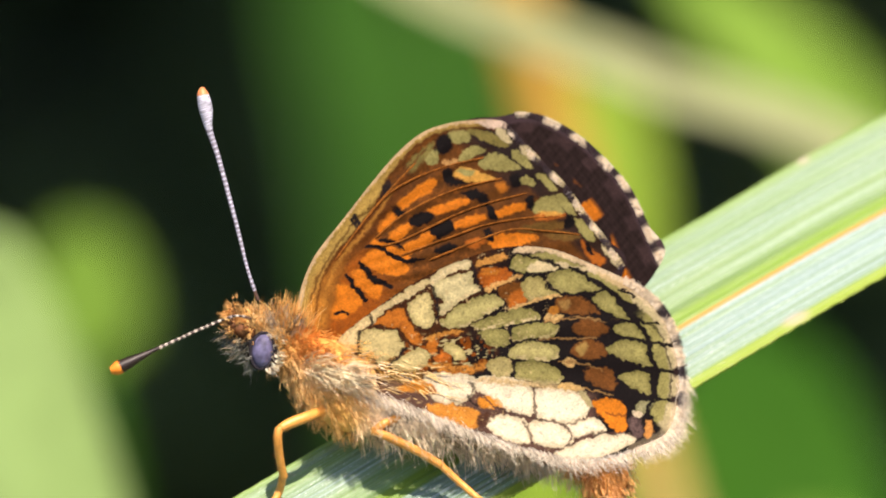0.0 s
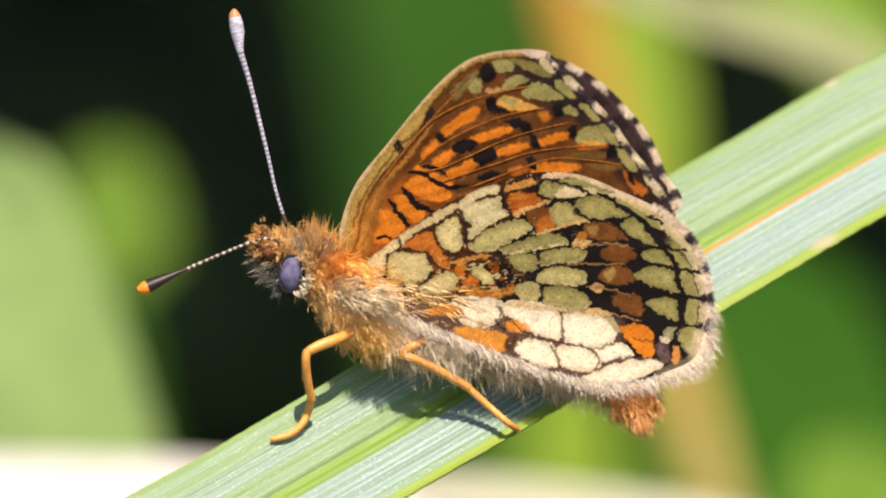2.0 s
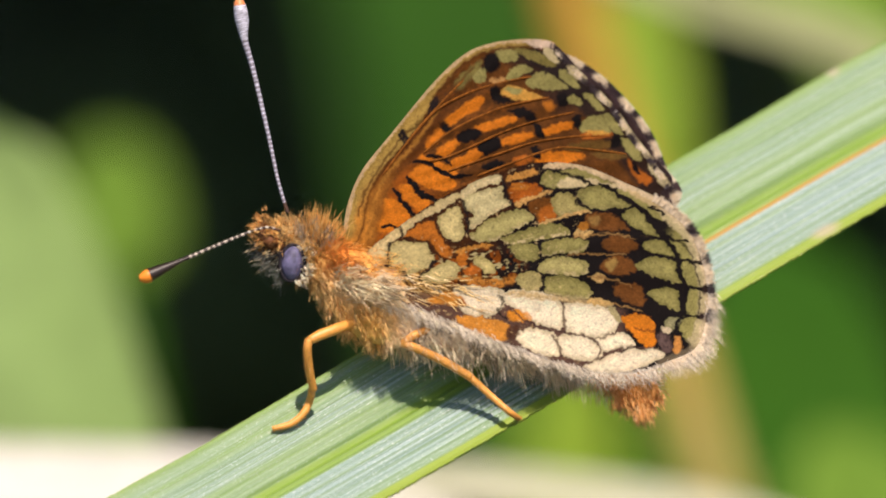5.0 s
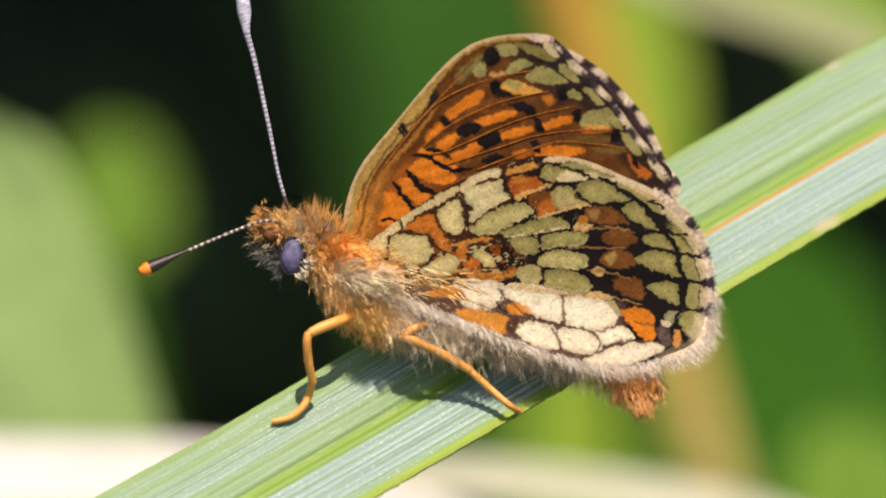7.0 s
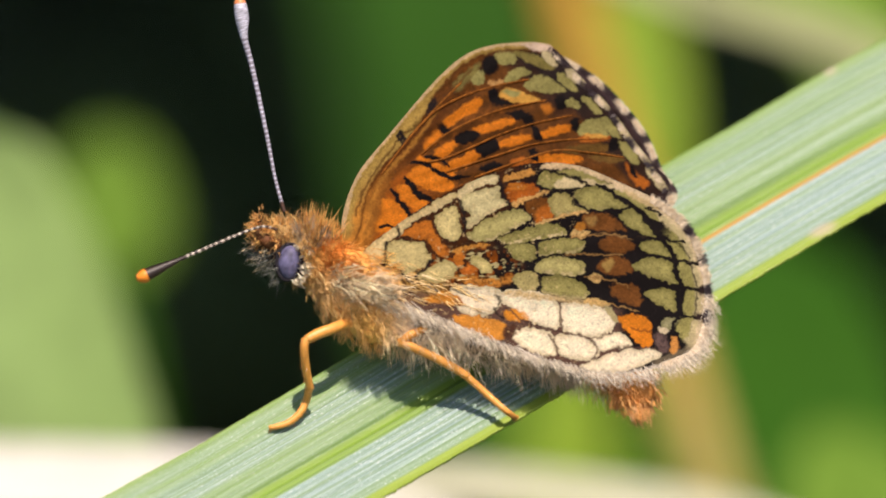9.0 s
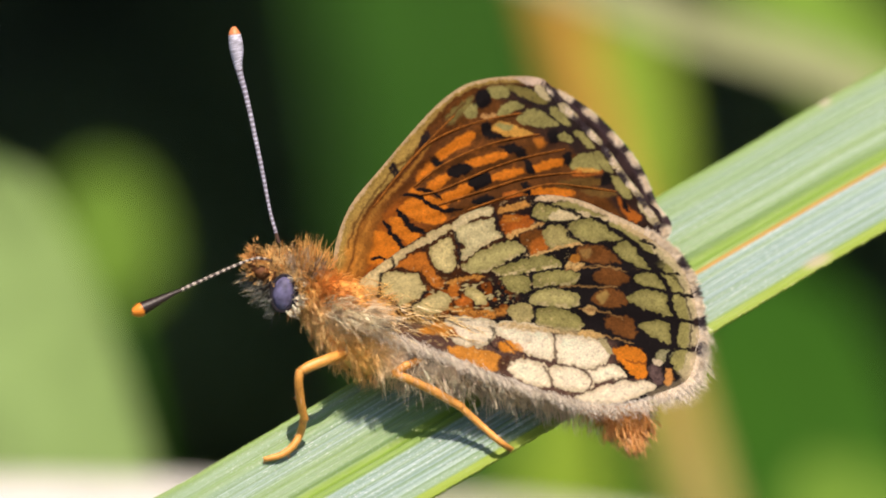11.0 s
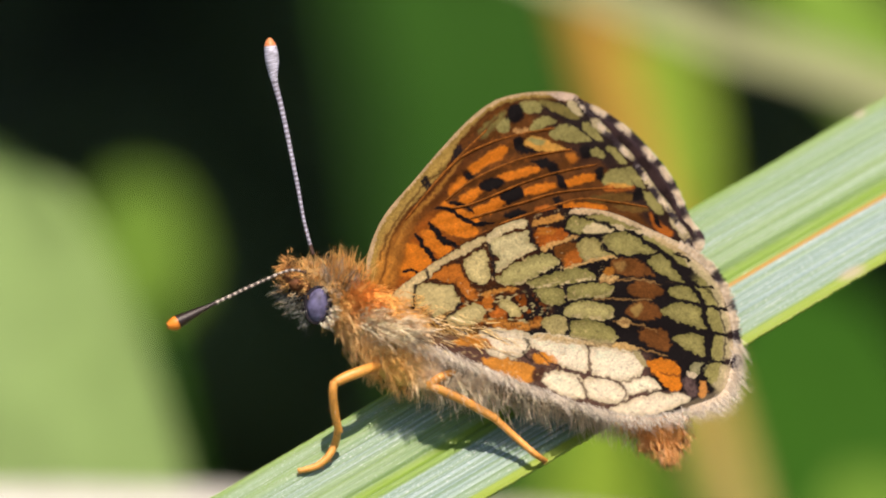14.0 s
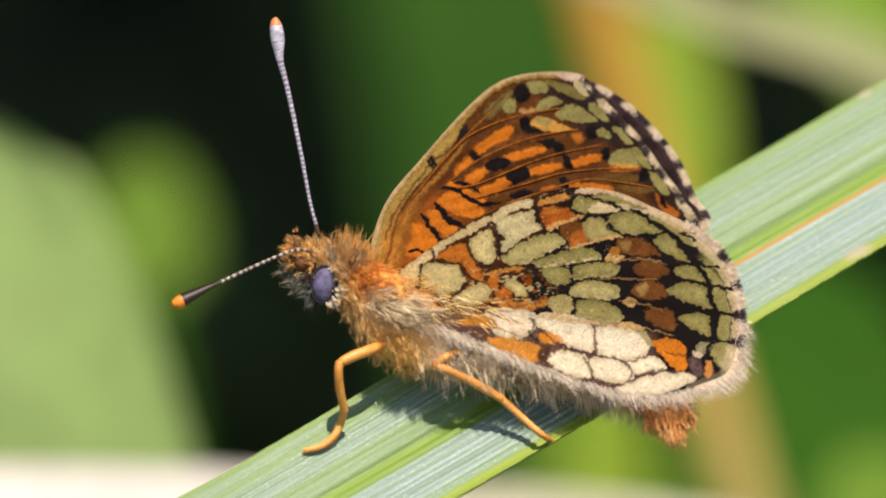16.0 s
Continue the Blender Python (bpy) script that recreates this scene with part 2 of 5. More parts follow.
def hairs(roots, ways, lengths, width, sag, rng):
    """Tapered curved hairs, three-sided, as arrays of vertices and faces, with the hair number of each vertex."""
    n = len(roots)
    ways = ways / np.linalg.norm(ways, axis=1)[:, None]
    side = np.cross(ways, rng.normal(size=(n, 3)))
    side /= np.linalg.norm(side, axis=1)[:, None]
    up = np.cross(ways, side)
    verts, rings = [], [(0.0, 1.0), (0.35, 0.85), (0.7, 0.5)]
    curl = (side * rng.normal(size=(n, 1)) * 0.14 + sag) * lengths[:, None]
    for f, w in rings:
        c = roots + ways * (lengths * f)[:, None] + curl * f * f
        for k in range(3):
            a = 2 * math.pi * k / 3
            verts.append(c + (side * math.cos(a) + up * math.sin(a)) * width * w)
    verts.append(roots + ways * lengths[:, None] + curl)
    v = np.stack(verts, axis=1).reshape(-1, 3)
    f = []
    for r in (0, 3):
        f += [(r + k, r + (k + 1) % 3, r + 3 + (k + 1) % 3, r + 3 + k) for k in range(3)]
    quads = (np.array(f)[None] + 10 * np.arange(n)[:, None, None]).reshape(-1, 4)
    tips = (np.array([(6 + k, 6 + (k + 1) % 3, 9) for k in range(3)])[None] + 10 * np.arange(n)[:, None, None]).reshape(-1, 3)
    return v, quads.tolist() + tips.tolist(), np.repeat(np.arange(n), 10)


def blob(rings, sides=28, wobble=0.0, seed=3):
    """A closed body of oval cross-sections: each ring is centre, direction-free half height and half depth."""
    verts, faces = [], []
    c = np.array([r[0] for r in rings], dtype=float)
    n = len(rings)
    for i, (_, h, d) in enumerate(rings):
        w = Vector(c[min(i + 1, n - 1)] - c[max(i - 1, 0)]).normalized()
        a = w.cross(Vector((0, 1, 0))).normalized()
        b = w.cross(a)
        for k in range(sides):
            q = 2 * math.pi * k / sides
            p = Vector(c[i]) + a * h * math.cos(q) + b * d * math.sin(q)
            p += (p - Vector(c[i])) * wobble * noise.noise(p * 900 + Vector((seed, 0, 0)))
            verts.append(p)
        if i:
            o = i * sides
            faces += [(o - sides + k, o - sides + (k + 1) % sides, o + (k + 1) % sides, o + k) for k in range(sides)]
    faces += [tuple(range(sides))[::-1], tuple(range((n - 1) * sides, n * sides))]
    return verts, faces


def smooth(x, a, b):
    f = np.clip((x - a) / (b - a), 0, 1)
    return f * f * (3 - 2 * f)


def ripple(x, y, size, seed=0.0):
    """Smooth uneven field between about -1 and 1."""
    x, y = x / size, y / size
    return (np.sin(1.7 * x + 2.3 * y + seed) + np.sin(-2.9 * x + 1.3 * y + 2.1 * seed + 1) + np.sin(3.7 * x + 3.1 * y + 0.7 * seed)
            + np.sin(5.3 * x - 4.1 * y + 1.9 * seed + 2)) / 4


LATTICE = np.random.default_rng(21).uniform(-1, 1, (128, 128))


def rough_field(x, y, size, seed=0):
    """Uneven field between -1 and 1 without any beat."""
    u, v = x / size + 17.3 * seed, y / size + 9.1 * seed
    i, j = np.floor(u).astype(int), np.floor(v).astype(int)
    a, b = u - i, v - j
    a, b = a * a * (3 - 2 * a), b * b * (3 - 2 * b)

    def at(p, q):
        return LATTICE[p % 128, q % 128]
    return (at(i, j) * (1 - a) + at(i + 1, j) * a) * (1 - b) + (at(i, j + 1) * (1 - a) + at(i + 1, j + 1) * a) * b


def warped(xy, *steps):
    """Places shifted unevenly: each step is a size and a reach."""
    x, y = xy.T
    out = np.array(xy, dtype=float)
    for k, (size, reach) in enumerate(steps):
        out += np.stack([rough_field(x, y, size, 2 * k + 1), rough_field(x, y, size, 2 * k + 2)], axis=1) * reach
    return out


def ellipse(xy, x, y, a, b, turn, soft=0.25):
    d = xy - np.array((x, y))
    c, s = math.cos(radians(turn)), math.sin(radians(turn))
    u, v = d[:, 0] * c + d[:, 1] * s, -d[:, 0] * s + d[:, 1] * c
    return 1 - smooth(np.sqrt((u / a) ** 2 + (v / b) ** 2), 1 - soft, 1 + soft)


# ---------------------------------------------------------------- ground and what stands far behind
def build_ground():
    n, verts, faces = 90, [], []
    for j in range(n + 1):
        for i in range(n + 1):
            u, v = (2 * i / n - 1), (2 * j / n - 1)
            x, y = math.copysign(abs(u) ** 4 * 400 + abs(u) * 2.5, u), math.copysign(abs(v) ** 4 * 400 + abs(v) * 2.5, v) + 0.8
            verts.append((x, y, 0.05 * noise.noise(Vector((x * 1.5, y * 1.5, 0))) - 0.02))
    for j in range(n):
        for i in range(n):
            o = j * (n + 1) + i
            faces.append((o, o + 1, o + n + 2, o + n + 1))
    tagged(put("ground", mesh_of("ground", verts, faces, M_SOIL)), "dark shaded meadow soil far below the blade", "ground", kind="structure")


def leaf_sheet(length, width, fold, droop, nl=18, nw=8, tip=1.6):
    """A broad leaf from its base along +x, folded along the midrib, thick enough to have two faces."""
    verts, faces = [], []
    for layer in (0.00012, -0.00012):
        for i in range(nl + 1):
            f = i / nl
            w = width * 0.5 * (math.sin(math.pi * min(1, f ** 0.75 * 0.98 + 0.02)) ** (1 / tip))
            for k in range(nw + 1):
                v = 2 * k / nw - 1
                z = fold * abs(v) * w - droop * length * f * f + 0.02 * length * noise.noise(Vector((f * 4, v * 2, length * 50)))
                verts.append((length * f, v * w, z + layer))
    m = (nl + 1) * (nw + 1)
    for layer in (0, 1):
        for i in range(nl):
            for k in range(nw):
                o = layer * m + i * (nw + 1) + k
                q = (o, o + nw + 1, o + nw + 2, o + 1)
                faces.append(q if layer == 0 else q[::-1])
    for i in range(nl):
        for k in (0, nw):
            o = i * (nw + 1) + k
            q = (o, o + m, o + m + nw + 1, o + nw + 1)
            faces.append(q if k == 0 else q[::-1])
    return verts, faces


def frame_of(x_axis, normal):
    x = Vector(x_axis).normalized()
    z = (Vector(normal) - x * Vector(normal).dot(x)).normalized()
    y = z.cross(x)
    return Matrix((x, y, z)).transposed().to_4x4()


def plant_leaf(label, a, b, width, d, material, normal=(0.3, -0.6, 0.75), fold=0.12, droop=0.02, tip=1.6, bend=0.02):
    """One broad leaf from base a to tip b, d millimetres behind, on a thin stalk that stands on the ground."""
    a, b = P(*a, d), P(*b, d)
    width *= PX * (1 + d * MM / DIST)
    plant = new("broadleaf_plant")
    foot = BASE @ a
    foot = Vector((foot.x + bend, foot.y + 0.03, -0.03))
    plant.matrix_basis = Matrix.Translation(foot)
    v, f = leaf_sheet((b - a).length, width, fold, droop, tip=tip)
    m = Matrix.Translation(a) @ frame_of(b - a, normal)
    back = Matrix.Translation(-foot)
    put("leaf", mesh_of("leaf", [back @ BASE @ m @ Vector(p) for p in v], f, material), plant)
    line = [back @ BASE @ m @ Vector(((b - a).length * q, 0, -0.0004 - droop * (b - a).length * q * q)) for q in (0, 0.3, 0.6, 0.9)]
    v, f, _ = tube([tuple(p) for p in line], [0.0009, 0.0008, 0.0006, 0.0003], 14, 6)
    put("midrib", mesh_of("midrib", v, f, material), plant)
    top = BASE @ a - foot
    v, f, _ = tube([(0, 0, 0), (bend * 0.3, 0.01, top.z * 0.5), tuple(top)], [0.0022, 0.0018, 0.0012], 20, 8)
    put("stalk", mesh_of("stalk", v, f, M_MID), plant)
    tagged(plant, label, "plant", "plants behind the blade")
    return plant


def strip_plant(name, part_name, label, pts, widths, d, material, normal, thick=0.06, category="grass blade", n=60):
    """A long blade or stem along a curve in the view space, d millimetres behind, standing on the ground."""
    scale = PX * (1 + d * MM / DIST)
    places = [P(*p, d) for p in pts]
    low = BASE @ places[0]
    foot = BASE.inverted() @ Vector((low.x * 1.03, low.y + 0.02, -0.03))
    c = spline([tuple(foot)] + [tuple(p) for p in places], n)
    w = spline([(widths[0] * scale,)] + [(q * scale,) for q in widths], n)[:, 0]
    foot = BASE @ foot
    thing = new(name)
    thing.matrix_basis = Matrix.Translation(foot)
    verts, faces, ribs = [], [], []
    k = 6
    for i in range(n):
        d = Vector(c[min(i + 1, n - 1)] - c[max(i - 1, 0)]).normalized()
        nn = Vector(normal)
        nn = (nn - d * nn.dot(d)).normalized()
        s = d.cross(nn)
        for j in range(2 * k):
            a = math.pi * j / k
            verts.append(BASE @ (Vector(c[i]) + s * math.cos(a) * w[i] / 2 + nn * math.sin(a) * thick * w[i]) - foot)
        ribs.append(tuple(BASE @ (Vector(c[i]) + nn * thick * w[i]) - foot))
        if i:
            o = i * 2 * k
            faces += [(o - 2 * k + j, o - 2 * k + (j + 1) % (2 * k), o + (j + 1) % (2 * k), o + j) for j in range(2 * k)]
    faces += [tuple(range(2 * k))[::-1], tuple(range((n - 1) * 2 * k, n * 2 * k))]
    put(part_name, mesh_of(part_name, verts, faces, material), thing)
    v, f, _ = tube(ribs[::6], [0.0006] * len(ribs[::6]), 40, 6)
    put("midrib", mesh_of("midrib", v, f, material), thing)
    return tagged(thing, label, category, "plants behind the blade")


def build_background():
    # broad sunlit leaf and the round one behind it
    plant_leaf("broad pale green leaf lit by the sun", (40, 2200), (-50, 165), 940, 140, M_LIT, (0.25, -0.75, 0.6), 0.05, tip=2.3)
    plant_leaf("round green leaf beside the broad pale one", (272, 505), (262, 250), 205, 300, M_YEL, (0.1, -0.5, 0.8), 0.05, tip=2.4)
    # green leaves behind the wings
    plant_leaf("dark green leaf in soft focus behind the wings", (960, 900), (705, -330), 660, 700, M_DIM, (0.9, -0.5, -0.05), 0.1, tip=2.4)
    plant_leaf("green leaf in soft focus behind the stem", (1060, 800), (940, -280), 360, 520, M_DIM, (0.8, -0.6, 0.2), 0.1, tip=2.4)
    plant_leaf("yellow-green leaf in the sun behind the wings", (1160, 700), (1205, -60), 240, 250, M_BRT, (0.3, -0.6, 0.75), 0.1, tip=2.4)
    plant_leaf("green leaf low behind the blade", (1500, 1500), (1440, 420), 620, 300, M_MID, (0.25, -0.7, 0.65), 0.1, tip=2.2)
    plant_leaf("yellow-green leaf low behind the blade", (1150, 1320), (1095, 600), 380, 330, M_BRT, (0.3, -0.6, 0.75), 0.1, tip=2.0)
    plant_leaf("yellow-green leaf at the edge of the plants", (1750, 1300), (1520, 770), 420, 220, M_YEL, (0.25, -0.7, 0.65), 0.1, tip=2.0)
    plant_leaf("light green leaf high at the edge of the plants", (1800, 300), (1300, -230), 330, 300, M_YEL, (0.3, -0.6, 0.75), 0.1, tip=2.0)
    # dry stem, pale blades
    strip_plant("dry_stem", "culm", "dry tan grass stem standing upright", [(1560, 2200), (1440, 1300), (1305, 800), (1072, 20), (1000, -330), (950, -700)],
                [100, 100, 100, 104, 100, 90], 235, M_TAN, (0, -1, 0.2), 0.35, "stem")
    strip_plant("pale_blade", "blade", "pale dry grass blade arching across", [(2600, 2500), (2200, 900), (1720, 200), (1260, -8), (860, -165), (400, -420)],
                [120, 130, 125, 120, 100, 20], 165, M_DRY, (0.1, -0.7, 0.7))
    strip_plant("bleached_blade", "blade", "bleached dry grass blade lying low", [(-1200, 2400), (-800, 1150), (-300, 900), (300, 868), (620, 888), (950, 960)],
                [170, 200, 215, 200, 140, 20], 120, M_WHITE, (0.1, -0.6, 0.8))
    strip_plant("pale_blade", "blade", "pale straw-green grass blade lying low", [(2300, 2300), (2000, 1300), (1500, 985), (1050, 886), (700, 872), (480, 900)],
                [100, 110, 120, 115, 90, 10], 135, M_PALE, (0.1, -0.6, 0.8))


def scatter(name, label, count, low, high, seed, size, material):
    rng = np.random.default_rng(seed)
    v0, f0 = leaf_sheet(0.10, 0.055, 0.15, 0.1, 4, 2)
    v0 = np.array(v0)
    verts, faces = [], []
    for _ in range(count):
        c = rng.uniform(low, high)
        q = Euler((rng.normal() * 0.5, rng.normal() * 0.5, rng.uniform(0, 6.28))).to_matrix()
        p = v0 * rng.uniform(0.8, 1.5) * size @ np.array(q).T + c
        faces += [tuple(k + len(verts) for k in f) for f in f0]
        verts += p.tolist()
    tagged(put(name, mesh_of(name, verts, faces, material)), label, "foliage", kind="stuff")


def build_canopy_and_undergrowth():
    """Unseen canopy added over the dark ground behind: its shade makes the distance dark."""
    scatter("shade_canopy", "dark green leaves of an unseen canopy added for shade", 8500, (-1.1, 0.56, 0.66), (1.4, 3.4, 1.25), 8, 1.0, M_SHADE)
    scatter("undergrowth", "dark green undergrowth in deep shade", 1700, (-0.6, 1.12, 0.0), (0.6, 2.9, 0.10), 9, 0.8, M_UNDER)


build_ground()
build_background()
build_canopy_and_undergrowth()


# ---------------------------------------------------------------- the grass blade
def slope(x, y):
    """Depth in millimetres of the blade's face at a place of the drawing plane."""
    a, b = (x - 780) * 0.859 - (y - 738) * 0.513, -(x - 780) * 0.513 - (y - 738) * 0.859
    return 0.013 * a + 2.6 / 130 * b


def build_blade():
    thing = new("grass_blade")
    thing.matrix_basis = BASE
    n, nw = 560, 72
    ends = [P(px, py, slope(px, py)) for px, py in ((-700, 2300), (-250, 1500), (150, 1125), (480, 917), (780, 738), (1090, 553), (1400, 371), (1720, 186), (2200, -60), (2900, -220))]
    c = spline(ends, n)
    wid = spline([(q,) for q in (120, 132, 134, 133, 131, 132, 137, 137, 100, 3)], n)[:, 0]
    along = np.cumsum(np.r_[0, np.linalg.norm(np.diff(c, axis=0), axis=1)])
    along /= along[-1]
    verts, uvs, faces = [], [], []
    for layer in (0, 1):
        for i in range(n):
            d = Vector(c[min(i + 1, n - 1)] - c[max(i - 1, 0)]).normalized()
            s = Vector((-d.z, 0, d.x))
            w = wid[i] * PX
            across = (s * w + Vector((0, 0.0026, 0)) * wid[i] / 130)
            nn = across.cross(d).normalized()
            if nn.y > 0:
                nn = -nn
            for k in range(nw + 1):
                u = 2 * k / nw - 1
                tooth = (0.017 * (i % 2) * (0.4 + (i * 31 % 7) / 7) + 0.012 * ((i * 7919 % 13) / 13 - 0.5)) * (1.0 if k == 0 else 0.4) if k in (0, nw) else 0
                rib = 0.00006 * math.sin(u * 62) + 0.00003 * math.sin(u * 131 + 1)
                vee = 0.0007 * (abs(u - 0.02) - 0.5) - 0.00025 * math.exp(-((u - 0.02) / 0.06) ** 2)
                wave = 0.0003 * math.sin(along[i] * 23 + u * 1.3)
                p = Vector(c[i]) + across * (u * (1 + tooth)) + nn * (rib + vee + wave - 0.00022 * layer)
                verts.append(p)
                uvs.append((along[i], (u + 1) / 2))
    m = n * (nw + 1)
    for layer in (0, 1):
        for i in range(n - 1):
            for k in range(nw):
                o = layer * m + i * (nw + 1) + k
                q = (o, o + nw + 1, o + nw + 2, o + 1)
                faces.append(q if layer else q[::-1])
    for i in range(n - 1):
        for k in (0, nw):
            o = i * (nw + 1) + k
            faces.append((o, o + nw + 1, o + m + nw + 1, o + m))
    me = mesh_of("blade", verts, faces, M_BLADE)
    layer = me.uv_layers.new(name="UVMap")
    loops = np.zeros(len(me.loops), dtype=np.int32)
    me.loops.foreach_get("vertex_index", loops)
    layer.data.foreach_set("uv", np.array(uvs, dtype=np.float32)[loops].ravel())
    scar = np.zeros((len(verts), 3))
    p = np.array([(q.x / (PX * (1 + q.y / DIST)) + 784, 441 - q.z / (PX * (1 + q.y / DIST))) for q in verts])
    for px, py, a, b, turn in ((1526, 424, 9, 24, 65), (1538, 142, 11, 7, -25), (1496, 470, 8, 5, 0)):
        scar = np.maximum(scar, (ellipse(p, px, py, a, b, turn, 0.6) * 0.55)[:, None])
    pigment(me, scar, "scar")
    put("blade", me, thing)
    # the stem on which the blade grows
    top = P(-700, 2300, slope(-700, 2300))
    foot = BASE.inverted() @ Vector(((BASE @ top).x - 0.03, (BASE @ top).y, -0.03))
    v, f, _ = tube([tuple(foot), tuple((foot + top) / 2 + Vector((-0.01, 0, 0))), tuple(top), tuple(top + Vector((-0.02, 0, 0.1)))], [0.003, 0.0028, 0.0025, 0.002], 30, 10)
    put("stem", mesh_of("stem", v, f, M_MID), thing)
    tagged(thing, "long ribbed green grass blade with pale waxy stripes", "grass blade")


build_blade()

# ---------------------------------------------------------------- the butterfly
CREAM = np.array((0.72, 0.61, 0.28))
WHITE = np.array((0.86, 0.71, 0.42))
ORANGE = np.array((0.66, 0.165, 0.012))
AMBER = np.array((0.80, 0.29, 0.03))
RUST = np.array((0.23, 0.068, 0.010))
BLACK = np.array((0.009, 0.006, 0.006))

butterfly = new("butterfly")
butterfly.matrix_basis = BASE
tagged(butterfly, "orange, black and cream butterfly with closed wings on a blade", "butterfly")
HINGE = {"forewing": (690, 480), "hindwing": (715, 490)}


def wing_grid(outline, centre, n_round, n_out):
    """Fan-shaped grid inside a smooth outline, in drawing units, with faces."""
    edge = spline(outline, n_round, closed=True)
    f = np.linspace(0, 1, n_out + 1)[1:]
    xy = np.array(centre) + f[:, None, None] * (edge - np.array(centre))[None]
    xy = np.concatenate([np.array(centre)[None], xy.reshape(-1, 2)])
    faces = [(0, 1 + k, 1 + (k + 1) % n_round) for k in range(n_round)]
    for i in range(n_out - 1):
        o = 1 + i * n_round
        faces += [(o + k, o + n_round + k, o + n_round + (k + 1) % n_round, o + (k + 1) % n_round) for k in range(n_round)]
    return xy, faces


def margin_distance(xy, curve):
    c = spline(curve, 90)
    best = np.full(len(xy), 1e9)
    at = np.zeros(len(xy))
    for i, p in enumerate(c):
        d = np.hypot(*(xy - p).T)
        near = d < best
        best[near], at[near] = d[near], i / 89
    return best, at


def chain_distance(xy, nodes):
    best = np.full(len(xy), 1e9)
    pairs = list(zip(nodes[:-1], nodes[1:])) or [(nodes[0], nodes[0])]
    for (xa, ya, ra), (xb, yb, rb) in pairs:
        v = np.array((xb - xa, yb - ya), dtype=float)
        d = xy - np.array((xa, ya))
        t = np.clip(d @ v / max(v @ v, 1e-6), 0, 1)
        best = np.minimum(best, np.hypot(*(d - t[:, None] * v).T) - (ra + (rb - ra) * t))
    return best


def stroke(xy, nodes, soft=2.5):
    return 1 - smooth(chain_distance(xy, nodes), -soft * 0.4, soft)


def over(colour, paint, mask):
    return colour * (1 - mask[:, None]) + paint * mask[:, None]


def make_wing(name, kind, xy, faces, depth, colours, label, side):
    hx, hy = HINGE[kind]
    h = P(hx, hy)
    k = PX * (1 + depth / 500)
    verts = np.stack([(xy[:, 0] - 784) * k - h.x, depth * MM, (441 - xy[:, 1]) * k - h.z], axis=1)
    me = mesh_of(name, verts, faces, M_WING)
    pigment(me, np.clip(np.asarray(colours) * 0.82, 0, 0.92))
    return put(name, me, butterfly, label, Matrix.Translation(h))


FORE = [(690, 500), (664, 425), (690, 335), (752, 258), (828, 172), (880, 127), (925, 109), (978, 103), (1022, 105), (1048, 118), (1098, 174), (1143, 222), (1182, 278), (1213, 318), (1243, 368), (1150, 480), (900, 520)]
HIND = [(702, 500), (712, 462), (778, 411), (860, 360), (950, 324), (1020, 309), (1095, 316), (1170, 347), (1238, 381), (1288, 424), (1314, 480), (1325, 545), (1318, 605), (1296, 645), (1240, 668), (1140, 680), (1040, 656), (930, 617), (820, 572), (740, 545)]
FAR = [(px + 10, py + 11) for px, py in FORE[:7]] + [(984, 120), (1026, 116), (1068, 127), (1126, 164), (1176, 214), (1212, 262), (1238, 322), (1262, 382), (1150, 480), (900, 520)]


def lean(xy):
    """How far up the closed wings a place lies, 0 at the body, 1 at the tips."""
    return np.clip(((xy[:, 0] - 690) * 0.42 - (xy[:, 1] - 500) * 0.9) / 560, -0.3, 1)


def area(xy, points, soft=1.2, grow=0.0):
    """How far a place lies inside a rounded shape of the pattern: 1 inside, 0 outside."""
    out = np.zeros(len(xy))
    c = spline(points, 6 * len(points), closed=True)
    lo, hi = c.min(axis=0) - 6, c.max(axis=0) + 6
    pick = np.nonzero(np.all((xy > lo) & (xy < hi), axis=1))[0]
    p = xy[pick]
    best, inside = np.full(len(p), 1e9), np.zeros(len(p), dtype=bool)
    for a, b in zip(c, np.roll(c, -1, axis=0)):
        v = b - a
        d = p - a
        t = np.clip(d @ v / max(v @ v, 1e-9), 0, 1)
        best = np.minimum(best, np.hypot(*(d - t[:, None] * v).T))
        if a[1] != b[1]:
            inside ^= ((a[1] > p[:, 1]) != (b[1] > p[:, 1])) & (p[:, 0] < a[0] + (p[:, 1] - a[1]) * v[0] / v[1])
    out[pick] = 1 - smooth(np.where(inside, -best, best) - grow, -soft, soft)
    return out


